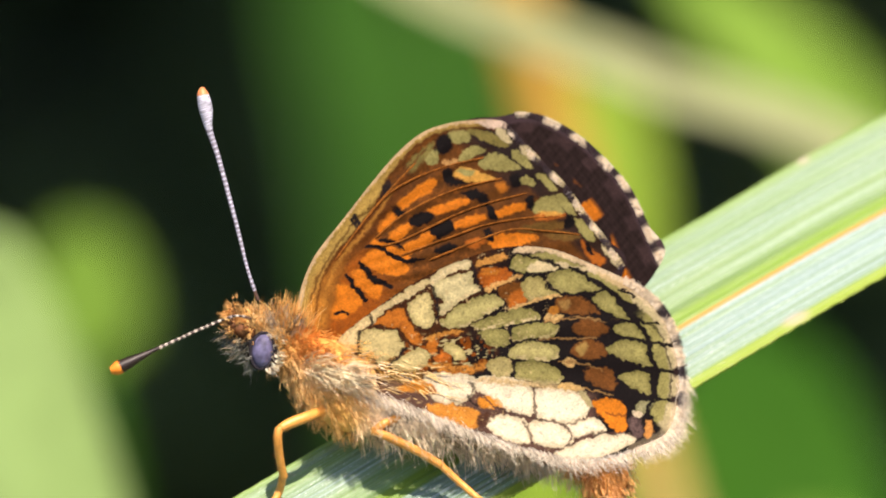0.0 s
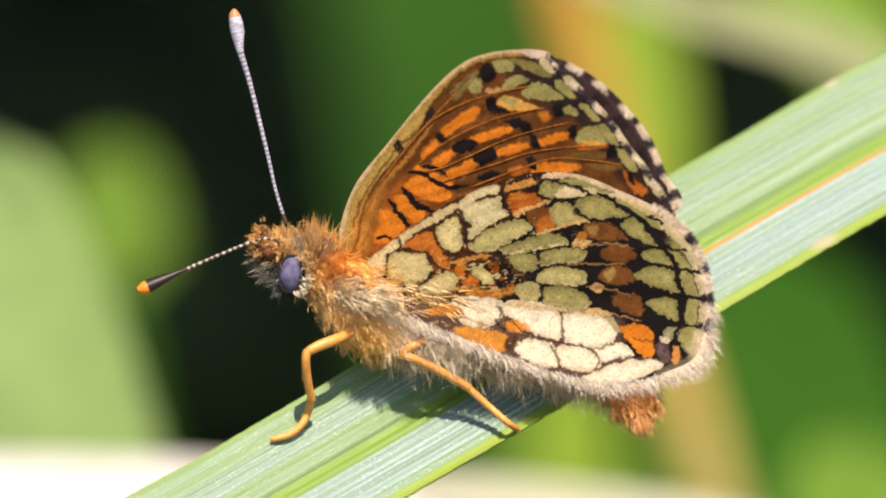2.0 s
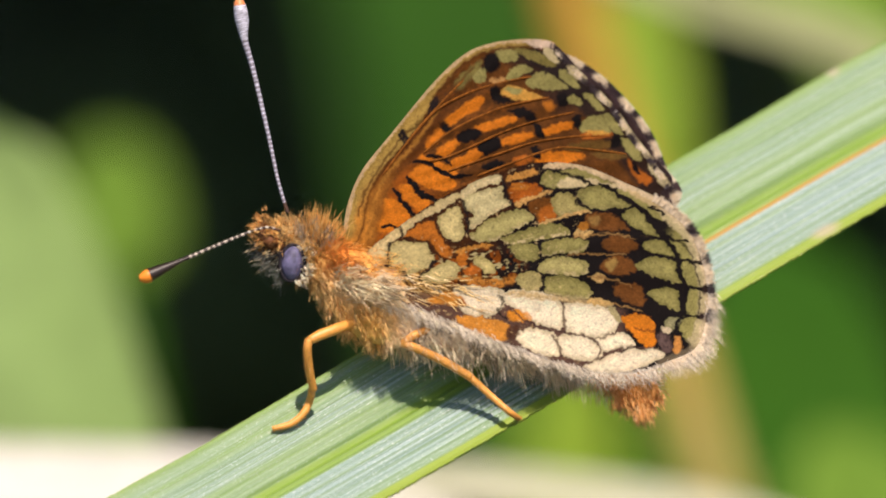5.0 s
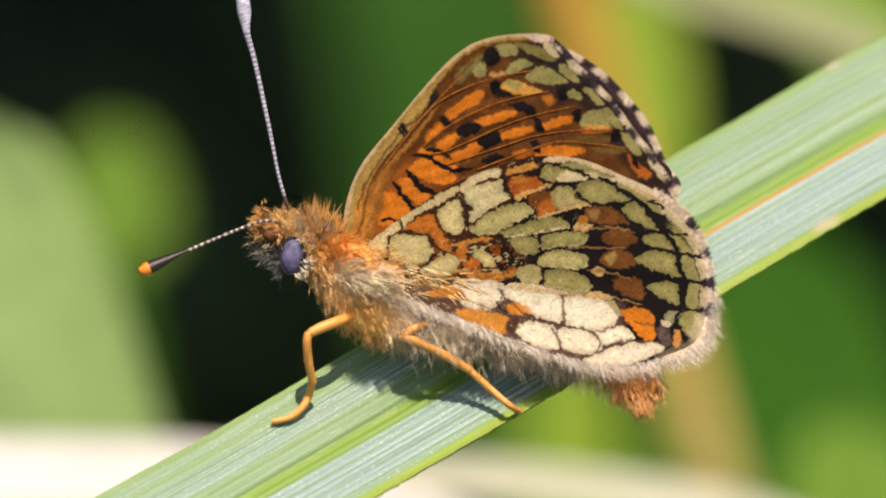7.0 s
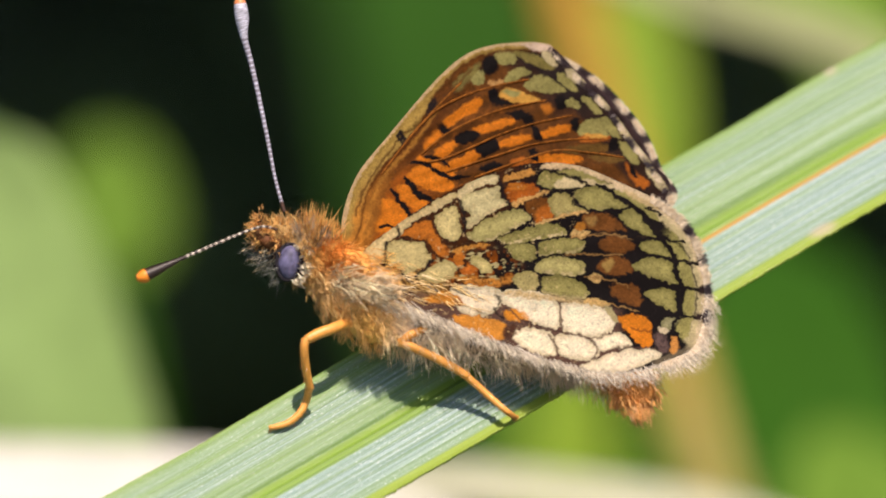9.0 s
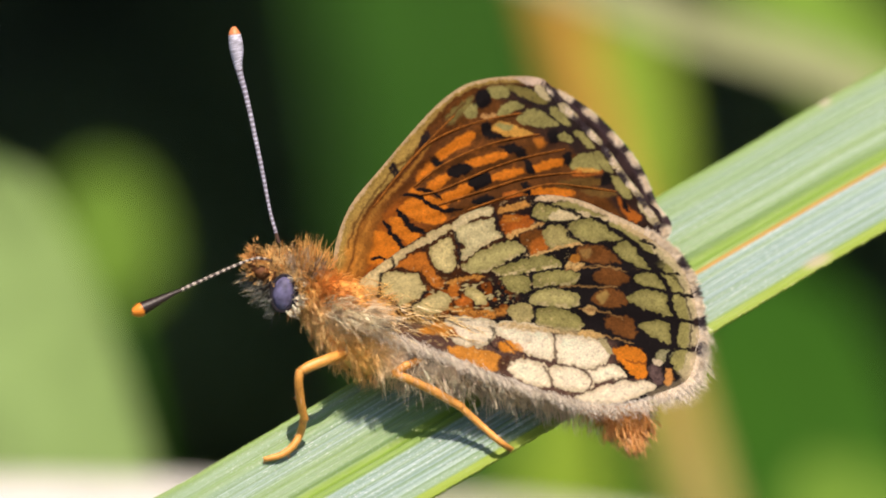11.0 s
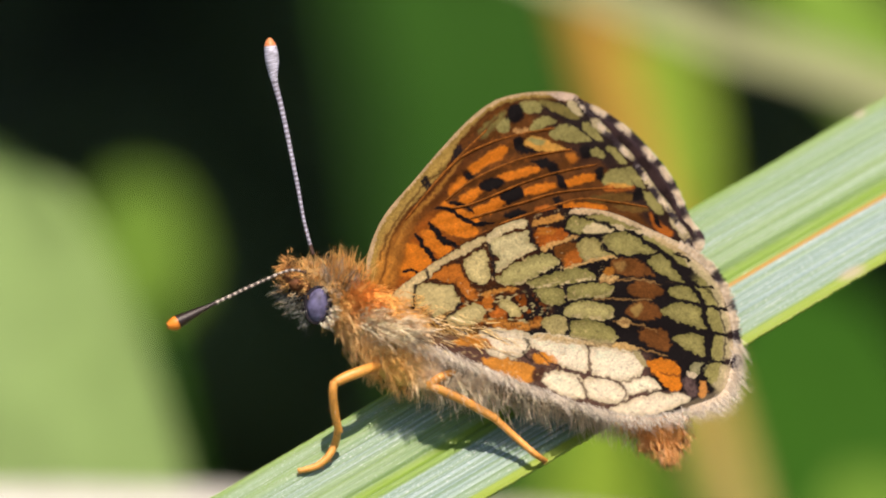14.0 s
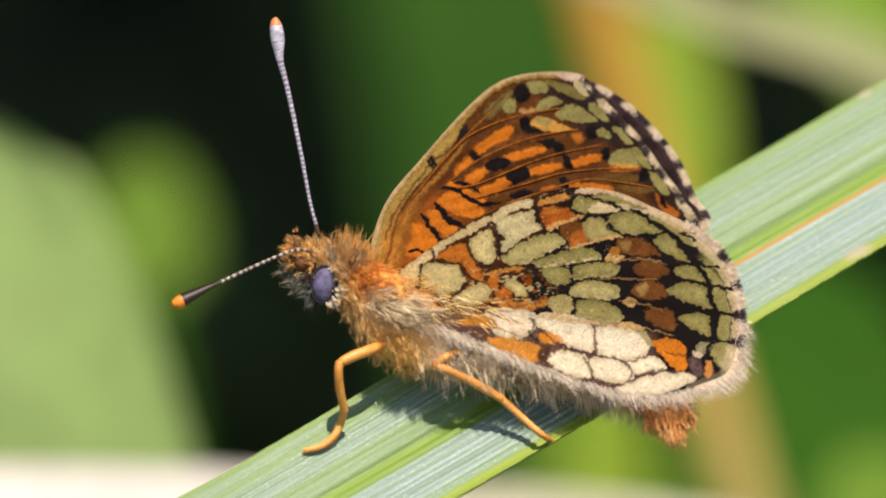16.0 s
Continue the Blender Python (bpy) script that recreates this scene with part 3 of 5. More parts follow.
class Pattern:
    """Scales of a wing: coloured shapes and lines laid over one another, each a little streaky."""

    def __init__(self, xy, q, base, streak):
        self.xy, self.q, self.colour, self.streak = xy, q, base, streak
        self.x, self.y = xy.T

    def tone(self, colour, vary):
        return np.array(colour) * (1 + vary * self.streak)[:, None]

    def area(self, colour, *points, soft=1.2, vary=0.10, worn=0.0, grow=0.0):
        mask = area(self.q, points, soft, grow)
        if worn:
            mask = mask * (1 - worn * smooth(rough_field(self.x, self.y, 5, 4) + rough_field(self.x, self.y, 2.6, 7), 0.1, 0.7))
        self.colour = over(self.colour, self.tone(colour, vary), mask)

    def line(self, colour, width, *points, soft=1.4, strength=1.0, taper=0.6):
        n = len(points) * 6
        c = spline(points, n)
        w = width / 2 * (1 - (1 - taper) * np.abs(np.linspace(-1, 1, n)) ** 2)
        pick = np.nonzero(np.all((self.q > c.min(axis=0) - width - 4) & (self.q < c.max(axis=0) + width + 4), axis=1))[0]
        mask = (stroke(self.q[pick], [(*p, r) for p, r in zip(c, w)], soft) * strength)[:, None]
        self.colour[pick] = self.colour[pick] * (1 - mask) + np.array(colour) * (1 + 0.08 * self.streak[pick])[:, None] * mask

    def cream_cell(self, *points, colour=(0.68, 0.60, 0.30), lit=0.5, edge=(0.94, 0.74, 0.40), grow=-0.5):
        """A pale cell: greener above, its lower rim paled by painted light on the membrane's bulge and by pale scales.
        """
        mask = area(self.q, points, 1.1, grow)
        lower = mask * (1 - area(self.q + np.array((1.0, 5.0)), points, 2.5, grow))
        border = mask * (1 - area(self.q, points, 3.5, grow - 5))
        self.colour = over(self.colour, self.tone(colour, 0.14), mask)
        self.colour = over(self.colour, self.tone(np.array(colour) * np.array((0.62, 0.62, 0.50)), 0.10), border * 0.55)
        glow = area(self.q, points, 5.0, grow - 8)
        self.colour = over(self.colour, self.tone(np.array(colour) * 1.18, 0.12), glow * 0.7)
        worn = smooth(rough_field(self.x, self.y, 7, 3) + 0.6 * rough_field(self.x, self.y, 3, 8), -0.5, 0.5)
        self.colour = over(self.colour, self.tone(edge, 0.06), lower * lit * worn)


def fringe_patches(p, places, reach):
    """1 where a place lies near one of the pale patches of a fringe, 0 between them."""
    d = np.min(np.hypot(p[:, 0][:, None] - np.array([a for a, _ in places])[None], p[:, 1][:, None] - np.array([b for _, b in places])[None]), axis=1)
    return 1 - smooth(d, reach * 0.75, reach * 1.1)


NEAR_PATCHES = ((1014, 111), (1040, 134), (1080, 165), (1128, 208), (1166, 260), (1196, 298), (1224, 348))
FAR_PATCHES = ((1028, 107), (1078, 138), (1120, 173), (1165, 215), (1199, 248), (1220, 291), (1242, 338), (1262, 380))
HIND_DARK = ((1292, 431), (1318, 482), (1322, 537), (1316, 582))


def build_forewing_near():
    xy, faces = wing_grid(FORE, (930, 330), 900, 220)
    x, y = xy.T
    q = warped(xy, (14, 1.6), (6, 2.0), (3, 1.3))
    md, at = margin_distance(q, FORE[8:16])
    costa, _ = margin_distance(q, FORE[1:9])
    plain_phi = np.degrees(np.arctan2(y - 405, x - 560))
    phi = np.degrees(np.arctan2(q[:, 1] - 405, q[:, 0] - 560))
    r = np.hypot(q[:, 1] - 405, q[:, 0] - 560)
    streak = rough_field(r, phi * 9, 14, 3) * 0.6 + rough_field(r, phi * 9, 5, 5) * 0.5
    brown = np.array((0.15, 0.052, 0.009))
    base = np.tile(brown, (len(xy), 1)) * (1 + 0.30 * streak)[:, None]
    base = over(base, ORANGE * 0.75, 0.8 * (1 - smooth(x - (y - 330) * 0.5, 750, 850)))
    base = over(base, np.array((0.30, 0.095, 0.014)), 0.6 * smooth(streak, 0.0, 0.6) * (1 - smooth(r, 430, 480)))
    f = Pattern(xy, q, base, streak)
    glow, gold = (0.86, 0.25, 0.016), (0.80, 0.42, 0.08)
    olive, dim = (0.38, 0.34, 0.11), (0.25, 0.205, 0.055)
    # dark tip
    f.colour = over(f.colour, BLACK * 2.2, smooth(np.hypot(x - 800, y - 370), 262, 290) * smooth(-phi, 17, 21) * 0.75)
    f.colour = over(f.colour, BLACK * 2.2, (1 - smooth(md, 44, 58)) * 0.85)
    # orange between the veins
    f.area(glow, (850, 237), (878, 217), (903, 202), (914, 206), (904, 220), (880, 232), (858, 246), soft=2.2, grow=2.2)
    f.area(glow, (902, 253), (938, 243), (968, 237), (966, 244), (940, 254), (908, 260), soft=2.2, grow=2.2)
    f.area(glow, (945, 279), (972, 269), (998, 267), (988, 276), (950, 284), soft=2.0, grow=2.2)
    f.area(glow, (1016, 264), (1044, 254), (1069, 252), (1064, 260), (1020, 269), soft=2.0, grow=2.2)
    f.area(glow, (853, 313), (880, 301), (903, 291), (906, 304), (886, 317), (860, 323), soft=2.2, grow=2.2)
    f.area(glow, (1006, 306), (1058, 301), (1088, 312), (1020, 322), soft=2.0, grow=2.2)
    f.area(glow, (812, 272), (833, 256), (842, 262), (830, 277), (816, 288), soft=2.5, grow=2.2)
    f.area(glow, (832, 292), (858, 277), (873, 272), (864, 285), (840, 300), soft=2.5, grow=2.2)
    f.area(glow, (784, 331), (805, 318), (830, 325), (852, 339), (862, 352), (842, 360), (816, 355), (795, 345), soft=2.5, grow=2.2)
    f.area(glow, (764, 353), (778, 349), (796, 362), (814, 381), (806, 397), (790, 388), (772, 370), soft=2.5, grow=2.2)
    f.area(glow, (722, 392), (742, 374), (768, 386), (781, 400), (764, 420), (735, 430), (714, 424), soft=3.0, grow=2.2)
    f.area(glow, (800, 302), (820, 306), (850, 322), (864, 331), (845, 329), (815, 314), soft=2.0, grow=2.2)
    f.area((0.62, 0.20, 0.02), (1020, 215), (1034, 210), (1040, 222), (1026, 228), soft=4.0)
    f.area((0.62, 0.17, 0.02), (1086, 272), (1118, 266), (1140, 271), (1133, 278), (1096, 279), soft=2.0, worn=0.5)
    f.area((0.62, 0.17, 0.02), (962, 312), (985, 305), (1000, 310), (980, 322), soft=2.5)
    f.area((0.55, 0.15, 0.015), (1165, 318), (1186, 332), (1206, 352), (1200, 362), (1178, 350), soft=3.0)
    f.area((0.20, 0.105, 0.022), (1056, 292), (1098, 283), (1142, 287), (1132, 297), (1080, 300), soft=3.0)
    f.area((0.20, 0.105, 0.022), (1100, 305), (1140, 302), (1166, 312), (1140, 318), soft=3.0)
    # olive cells of the tip
    f.area(dim, (866, 170), (895, 146), (912, 140), (900, 162), (872, 188), soft=4.0)
    f.area(olive, (896, 166), (908, 150), (920, 153), (918, 172), (902, 176))
    f.area(olive, (934, 126), (953, 117), (975, 126), (972, 141), (948, 141))
    f.area(dim, (965, 116), (1000, 122), (1030, 134), (1046, 150), (1030, 153), (1000, 140), (978, 128))
    f.area(olive, (955, 166), (968, 152), (990, 149), (1001, 156), (985, 165), (964, 173))
    f.area(olive, (988, 178), (1008, 162), (1030, 165), (1050, 178), (1063, 191), (1040, 194), (1002, 188))
    f.area(gold, (944, 191), (962, 182), (985, 190), (1010, 199), (1019, 205), (982, 210), (950, 200))
    f.area(olive, (950, 189), (964, 185), (984, 193), (970, 199), soft=2.5)
    f.area((0.66, 0.36, 0.12), (926, 172), (950, 166), (956, 172), (934, 178), soft=2.0, worn=0.6)
    f.area(olive, (1061, 208), (1076, 202), (1090, 214), (1084, 222), (1066, 218))
    f.area(olive, (1091, 203), (1108, 203), (1127, 229), (1114, 231))
    f.area(olive, (1084, 256), (1099, 242), (1120, 239), (1132, 258), (1137, 271), (1110, 266), (1090, 269))
    f.area(gold, (1092, 268), (1114, 265), (1136, 271), (1112, 273), soft=1.5, worn=0.4)
    f.area(olive, (1124, 237), (1140, 241), (1160, 271), (1149, 274), (1134, 260))
    f.area(olive, (1047, 159), (1062, 161), (1084, 186), (1072, 189), (1054, 176))
    f.area(olive, (1154, 284), (1170, 283), (1186, 304), (1190, 320), (1173, 313))
    # black marks
    ink = BLACK * 0.9
    f.area(ink, (834, 245), (850, 245), (859, 256), (846, 263), soft=2.0)
    f.area(ink, (867, 266), (884, 256), (909, 258), (906, 270), (886, 279), (870, 277), soft=2.0)
    f.area(ink, (904, 279), (938, 273), (944, 291), (922, 301), (905, 298), soft=1.6)
    f.area(ink, (926, 188), (940, 183), (948, 203), (970, 209), (952, 215), (930, 208), soft=2.0)
    f.area(ink, (955, 226), (983, 221), (1006, 236), (1001, 251), (984, 241), (965, 233), soft=2.0)
    f.area(ink, (1001, 250), (1012, 252), (1020, 271), (1008, 273), soft=1.8)
    f.area(ink, (998, 294), (1010, 291), (1013, 310), (1002, 311), soft=1.8)
    f.area(ink, (1044, 204), (1058, 198), (1064, 218), (1050, 222), soft=2.0)
    f.area(ink, (1070, 240), (1086, 238), (1084, 262), (1074, 257), soft=2.5)
    f.area(ink, (1138, 281), (1152, 277), (1154, 293), (1140, 297), soft=2.0)
    f.area(ink, (918, 129), (936, 126), (946, 146), (930, 158), (914, 152), soft=3.0)
    f.area(ink, (906, 322), (935, 311), (950, 318), (925, 332), soft=3.0)
    f.area(ink, (1172, 322), (1182, 325), (1190, 346), (1178, 340), soft=2.0)
    f.line(ink, 8, (788, 310), (812, 312), (838, 328), (862, 337), (890, 335))
    f.line(ink, 5, (815, 300), (840, 305), (856, 318))
    f.line(ink, 10, (778, 336), (790, 354), (808, 370), (830, 380))
    f.line(ink, 9, (752, 356), (764, 374), (776, 388), (786, 402))
    f.line(ink, 6, (733, 424), (746, 418), (756, 424))
    # the cream band along the front edge, with brown hair lines and two dark marks
    wide = 10 + 17 * smooth(y, 150, 270)
    tan = np.array((0.56, 0.36, 0.085)) * (1 + 0.16 * rough_field(x, y, 9, 2) + 0.12 * rough_field(x, y, 3, 4))[:, None]
    f.colour = over(f.colour, RUST * 0.50, (1 - smooth(costa, wide + 26, wide + 38)) * smooth(y, 150, 230) * 0.85)
    f.colour = over(f.colour, np.array((0.50, 0.22, 0.035)), np.exp(-((costa - wide - 15) / 3.5) ** 2) * smooth(y, 190, 250) * 0.9)
    f.colour = over(f.colour, tan, (1 - smooth(costa, wide - 2, wide + 5)) * 0.92)
    f.colour = over(f.colour, np.array((0.34, 0.22, 0.05)), np.exp(-((costa - 8) / 1.6) ** 2) * 0.8 * smooth(rough_field(x, y, 18, 4), -0.5, 0.1))
    f.colour = over(f.colour, np.array((0.78, 0.56, 0.32)), (1 - smooth(costa, 4, 7)) * 0.85)
    f.colour = over(f.colour, np.array((0.66, 0.26, 0.035)) * (1 + 0.3 * rough_field(x * 0.6 + y * 0.3, y * 0.3, 4, 6))[:, None], (1 - smooth(costa, 44, 66)) * smooth(y + (x - 700) * 0.3, 320, 400) * 0.85 * smooth(costa, 10, 24))
    f.colour = over(f.colour, RUST * 0.5, np.exp(-((costa - wide - 4) / 2.6) ** 2) * 0.8)
    f.line((0.10, 0.035, 0.008), 4, (690, 400), (705, 355), (730, 318), (765, 272), (800, 240), strength=0.7)
    f.line((0.14, 0.05, 0.01), 3, (850, 195), (872, 172), (900, 146), strength=0.8)
    f.line((0.14, 0.05, 0.01), 3, (836, 192), (856, 168), (882, 146), strength=0.6)
    f.area(BLACK * 2, (832, 196), (836, 208), (825, 230), (814, 229), (818, 212), soft=2.2, worn=0.3)
    f.area(BLACK * 2, (764, 261), (772, 253), (779, 268), (776, 282), (768, 273), soft=2.2, worn=0.3)
    # edge: dark line, pale wedges that run out into the fringe
    f.colour = over(f.colour, np.array((0.045, 0.026, 0.028)), (1 - smooth(md, 7, 12)) * smooth(at, 0.02, 0.1))
    pale = (0.66, 0.55, 0.30)
    f.area(pale, (1022, 120), (1036, 122), (1050, 145), (1040, 147), (1026, 134))
    f.area(pale, (1063, 152), (1078, 155), (1098, 176), (1088, 180), (1070, 168))
    f.area(pale, (1113, 198), (1126, 197), (1142, 217), (1134, 223), (1118, 210))
    f.area(pale, (1150, 242), (1164, 244), (1182, 276), (1172, 278), (1158, 262))
    f.area(pale, (1176, 281), (1190, 283), (1212, 314), (1204, 318), (1186, 302))
    f.area(pale, (1204, 328), (1216, 328), (1240, 363), (1230, 366), (1212, 350))
    f.area((0.82, 0.62, 0.46), (985, 106), (1015, 104), (1042, 110), (1036, 118), (1008, 117))
    speck = smooth(rough_field(x, y, 3.1, 9) + rough_field(x, y, 5.3, 4), 0.8, 1.3)
    f.colour = over(f.colour, BLACK * 3, speck * 0.25)
    pleat = 0.05 * np.sin(np.clip((plain_phi + 38.5) / 4.45, 0, 8) * 2 * math.pi) * smooth(r, 150, 350)
    depth = -0.62 + 7.4 * lean(xy) + pleat
    wing = make_wing("forewing", "forewing", xy, faces, depth, f.colour, "orange forewing with black spots and a cream chequered edge", -1)
    h = P(*HINGE["forewing"])
    for line in (((790, 262), (830, 222), (880, 196), (940, 178), (1000, 168)), ((806, 296), (850, 262), (905, 235), (960, 217), (1030, 205)), ((815, 310), (850, 303), (900, 283), (945, 264), (1000, 247), (1075, 232)),
                 ((850, 328), (900, 312), (945, 299), (1000, 283), (1070, 275), (1140, 276)), ((900, 338), (960, 318), (1040, 294), (1100, 298), (1165, 308)), ((735, 330), (765, 292), (800, 250), (840, 208), (880, 170))):
        line = spline(line, 24)
        d = -0.62 + 7.4 * lean(line) - 0.03
        tv, tf, _ = tube([tuple(P(a, b, c) - h) for (a, b), c in zip(line, d)], [0.8 * PX] + [1.9 * PX] * 12 + [1.5 * PX] * 10 + [0.6 * PX], 60, 8)
        me = mesh_of("vein", tv, tf, M_WING)
        pigment(me, np.array((0.40, 0.14, 0.022)) * np.repeat(np.random.default_rng(len(tv)).uniform(0.55, 1.15, (60, 1)), 8, axis=0))
        put("vein", me, wing)
    return wing


def upper_side(xy, margin, origin, step, banded=True):
    """Colours of a wing's upper side: black with rows of orange spots between the veins, and a chequered fringe."""
    x, y = xy.T
    q = xy + np.stack([ripple(x, y, 11, 2), ripple(x, y, 11, 4)], axis=1) * 3
    phi = np.degrees(np.arctan2(q[:, 1] - origin[1], q[:, 0] - origin[0]))
    md, _ = margin_distance(q, margin)
    beat = np.abs(np.sin(phi / step * math.pi + 0.3 * np.sin(phi * 0.5)))
    col = np.tile(np.array((0.028, 0.015, 0.014)), (len(xy), 1)) * (1 + 0.5 * ripple(x, y, 8, 3))[:, None]
    col = over(col, np.array((0.055, 0.03, 0.03)), smooth(beat, 0.5, 0.9) * smooth(md, 14, 20) * (1 - smooth(md, 30, 38)))
    for lo, hi, gap in ((62, 72, 0.6), (92, 122, 0.35), (146, 166, 0.45), (190, 232, 0.30), (262, 300, 0.35)) if banded else ():
        wob = 9 * np.sin(phi * 0.31 + lo) + 4 * ripple(x, y, 14, lo)
        col = over(col, np.array((0.82, 0.22, 0.02)) * (0.9 + 0.2 * ripple(x, y, 9, 1))[:, None], smooth(md + wob, lo - 6, lo + 6) * (1 - smooth(md + wob, hi - 6, hi + 6)) * smooth(beat, gap, gap + 0.3))
    col = over(col, ORANGE * 0.35, smooth(md, 330, 370) * 0.7)
    check = smooth(beat, 0.40, 0.65)[:, None]
    return over(col, WHITE * 0.85 * check + BLACK * (1 - check), 1 - smooth(md, 8, 12))


FAR_SPOTS = (((868, 170, 13), (885, 150, 12)), ((925, 195, 9), (955, 188, 11)), ((915, 120, 7), (918, 124, 6)), ((955, 140, 5), (958, 142, 5)), ((975, 160, 6), (1000, 172, 7)),
             ((970, 226, 13), (1005, 217, 13)), ((1045, 195, 9), (1052, 190, 7)), ((1000, 266, 15), (1022, 259, 15)), ((1072, 238, 9), (1080, 228, 8)), ((1065, 301, 14), (1092, 290, 15)),
             ((990, 331, 14), (1018, 321, 14)), ((1110, 360, 9), (1122, 335, 7)), ((990, 386, 13), (1040, 379, 15)), ((1068, 421, 14), (1105, 426, 15)), ((1143, 412, 6), (1150, 425, 5)),
             ((815, 262, 16), (880, 231, 14)), ((860, 277, 16), (930, 251, 14)), ((910, 306, 14), (948, 287, 13)), ((900, 362, 19), (955, 350, 20)), ((925, 400, 15), (960, 411, 13)),
             ((975, 440, 16), (1018, 462, 18)), ((785, 242, 11), (815, 206, 8)), ((775, 322, 10), (782, 318, 9)), ((810, 316, 13), (870, 342, 12)), ((760, 380, 16), (830, 400, 18)),
             ((690, 380, 14), (720, 350, 12)), ((860, 450, 18), (920, 470, 16)), ((700, 450, 22), (780, 470, 20)), ((960, 520, 16), (1010, 530, 14)), ((830, 520, 18), (900, 540, 16)))


def build_forewing_far():
    xy, faces = wing_grid(FAR, (930, 330), 560, 140)
    depth = 0.45 + 7.7 * lean(xy)
    col = upper_side(xy, FAR[7:15], (590, 470), 5.6, False)
    # the spots are laid out on the opened wing, which is turned against the closed one
    x, y = xy.T
    c, s = math.cos(radians(11)), math.sin(radians(11))
    u, v = x - 1010, y - 106
    q = np.stack([985 + u * c - v * s, 90 + u * s + v * c], axis=1)
    q += np.stack([ripple(x, y, 9, 2), ripple(x, y, 9, 4)], axis=1) * 3
    inner = smooth(margin_distance(xy, FAR[7:15])[0], 60, 72)
    for nodes in FAR_SPOTS:
        col = over(col, np.array((0.86, 0.24, 0.015)) * (0.9 + 0.2 * ripple(x, y, 9, 1))[:, None], stroke(q, [(a, b, r + 3) for a, b, r in nodes], 3.0) * inner)
    edge_distance, _ = margin_distance(xy, FAR[7:15])
    pale = fringe_patches(xy + np.stack([rough_field(x, y, 6, 3), rough_field(x, y, 6, 5)], axis=1) * 4, FAR_PATCHES, 16) * (1 - smooth(edge_distance + 4 * rough_field(x, y, 5, 9), 8, 14))
    col = over(col, np.array((0.075, 0.045, 0.052)), 1 - smooth(edge_distance, 14, 20))
    col = over(col, np.array((0.98, 0.84, 0.64)), pale)
    return make_wing("forewing", "forewing", xy, faces, depth, col, "far forewing showing its dark upper side and white fringe", 1)


def hind_depth(xy, sign):
    x, y = xy.T
    fold = (y - (548 + (x - 760) * 0.09)) / 110
    ang = np.degrees(np.arctan2(y - 490, x - 640))
    pleat = 0.05 * np.sin(ang * 2 * math.pi / 6.3) * smooth(np.hypot(x - 640, y - 490), 120, 400)
    return 7.2 * lean(xy) + sign * (1.30 + 1.6 * smooth(fold, -0.35, 1.1) + pleat)


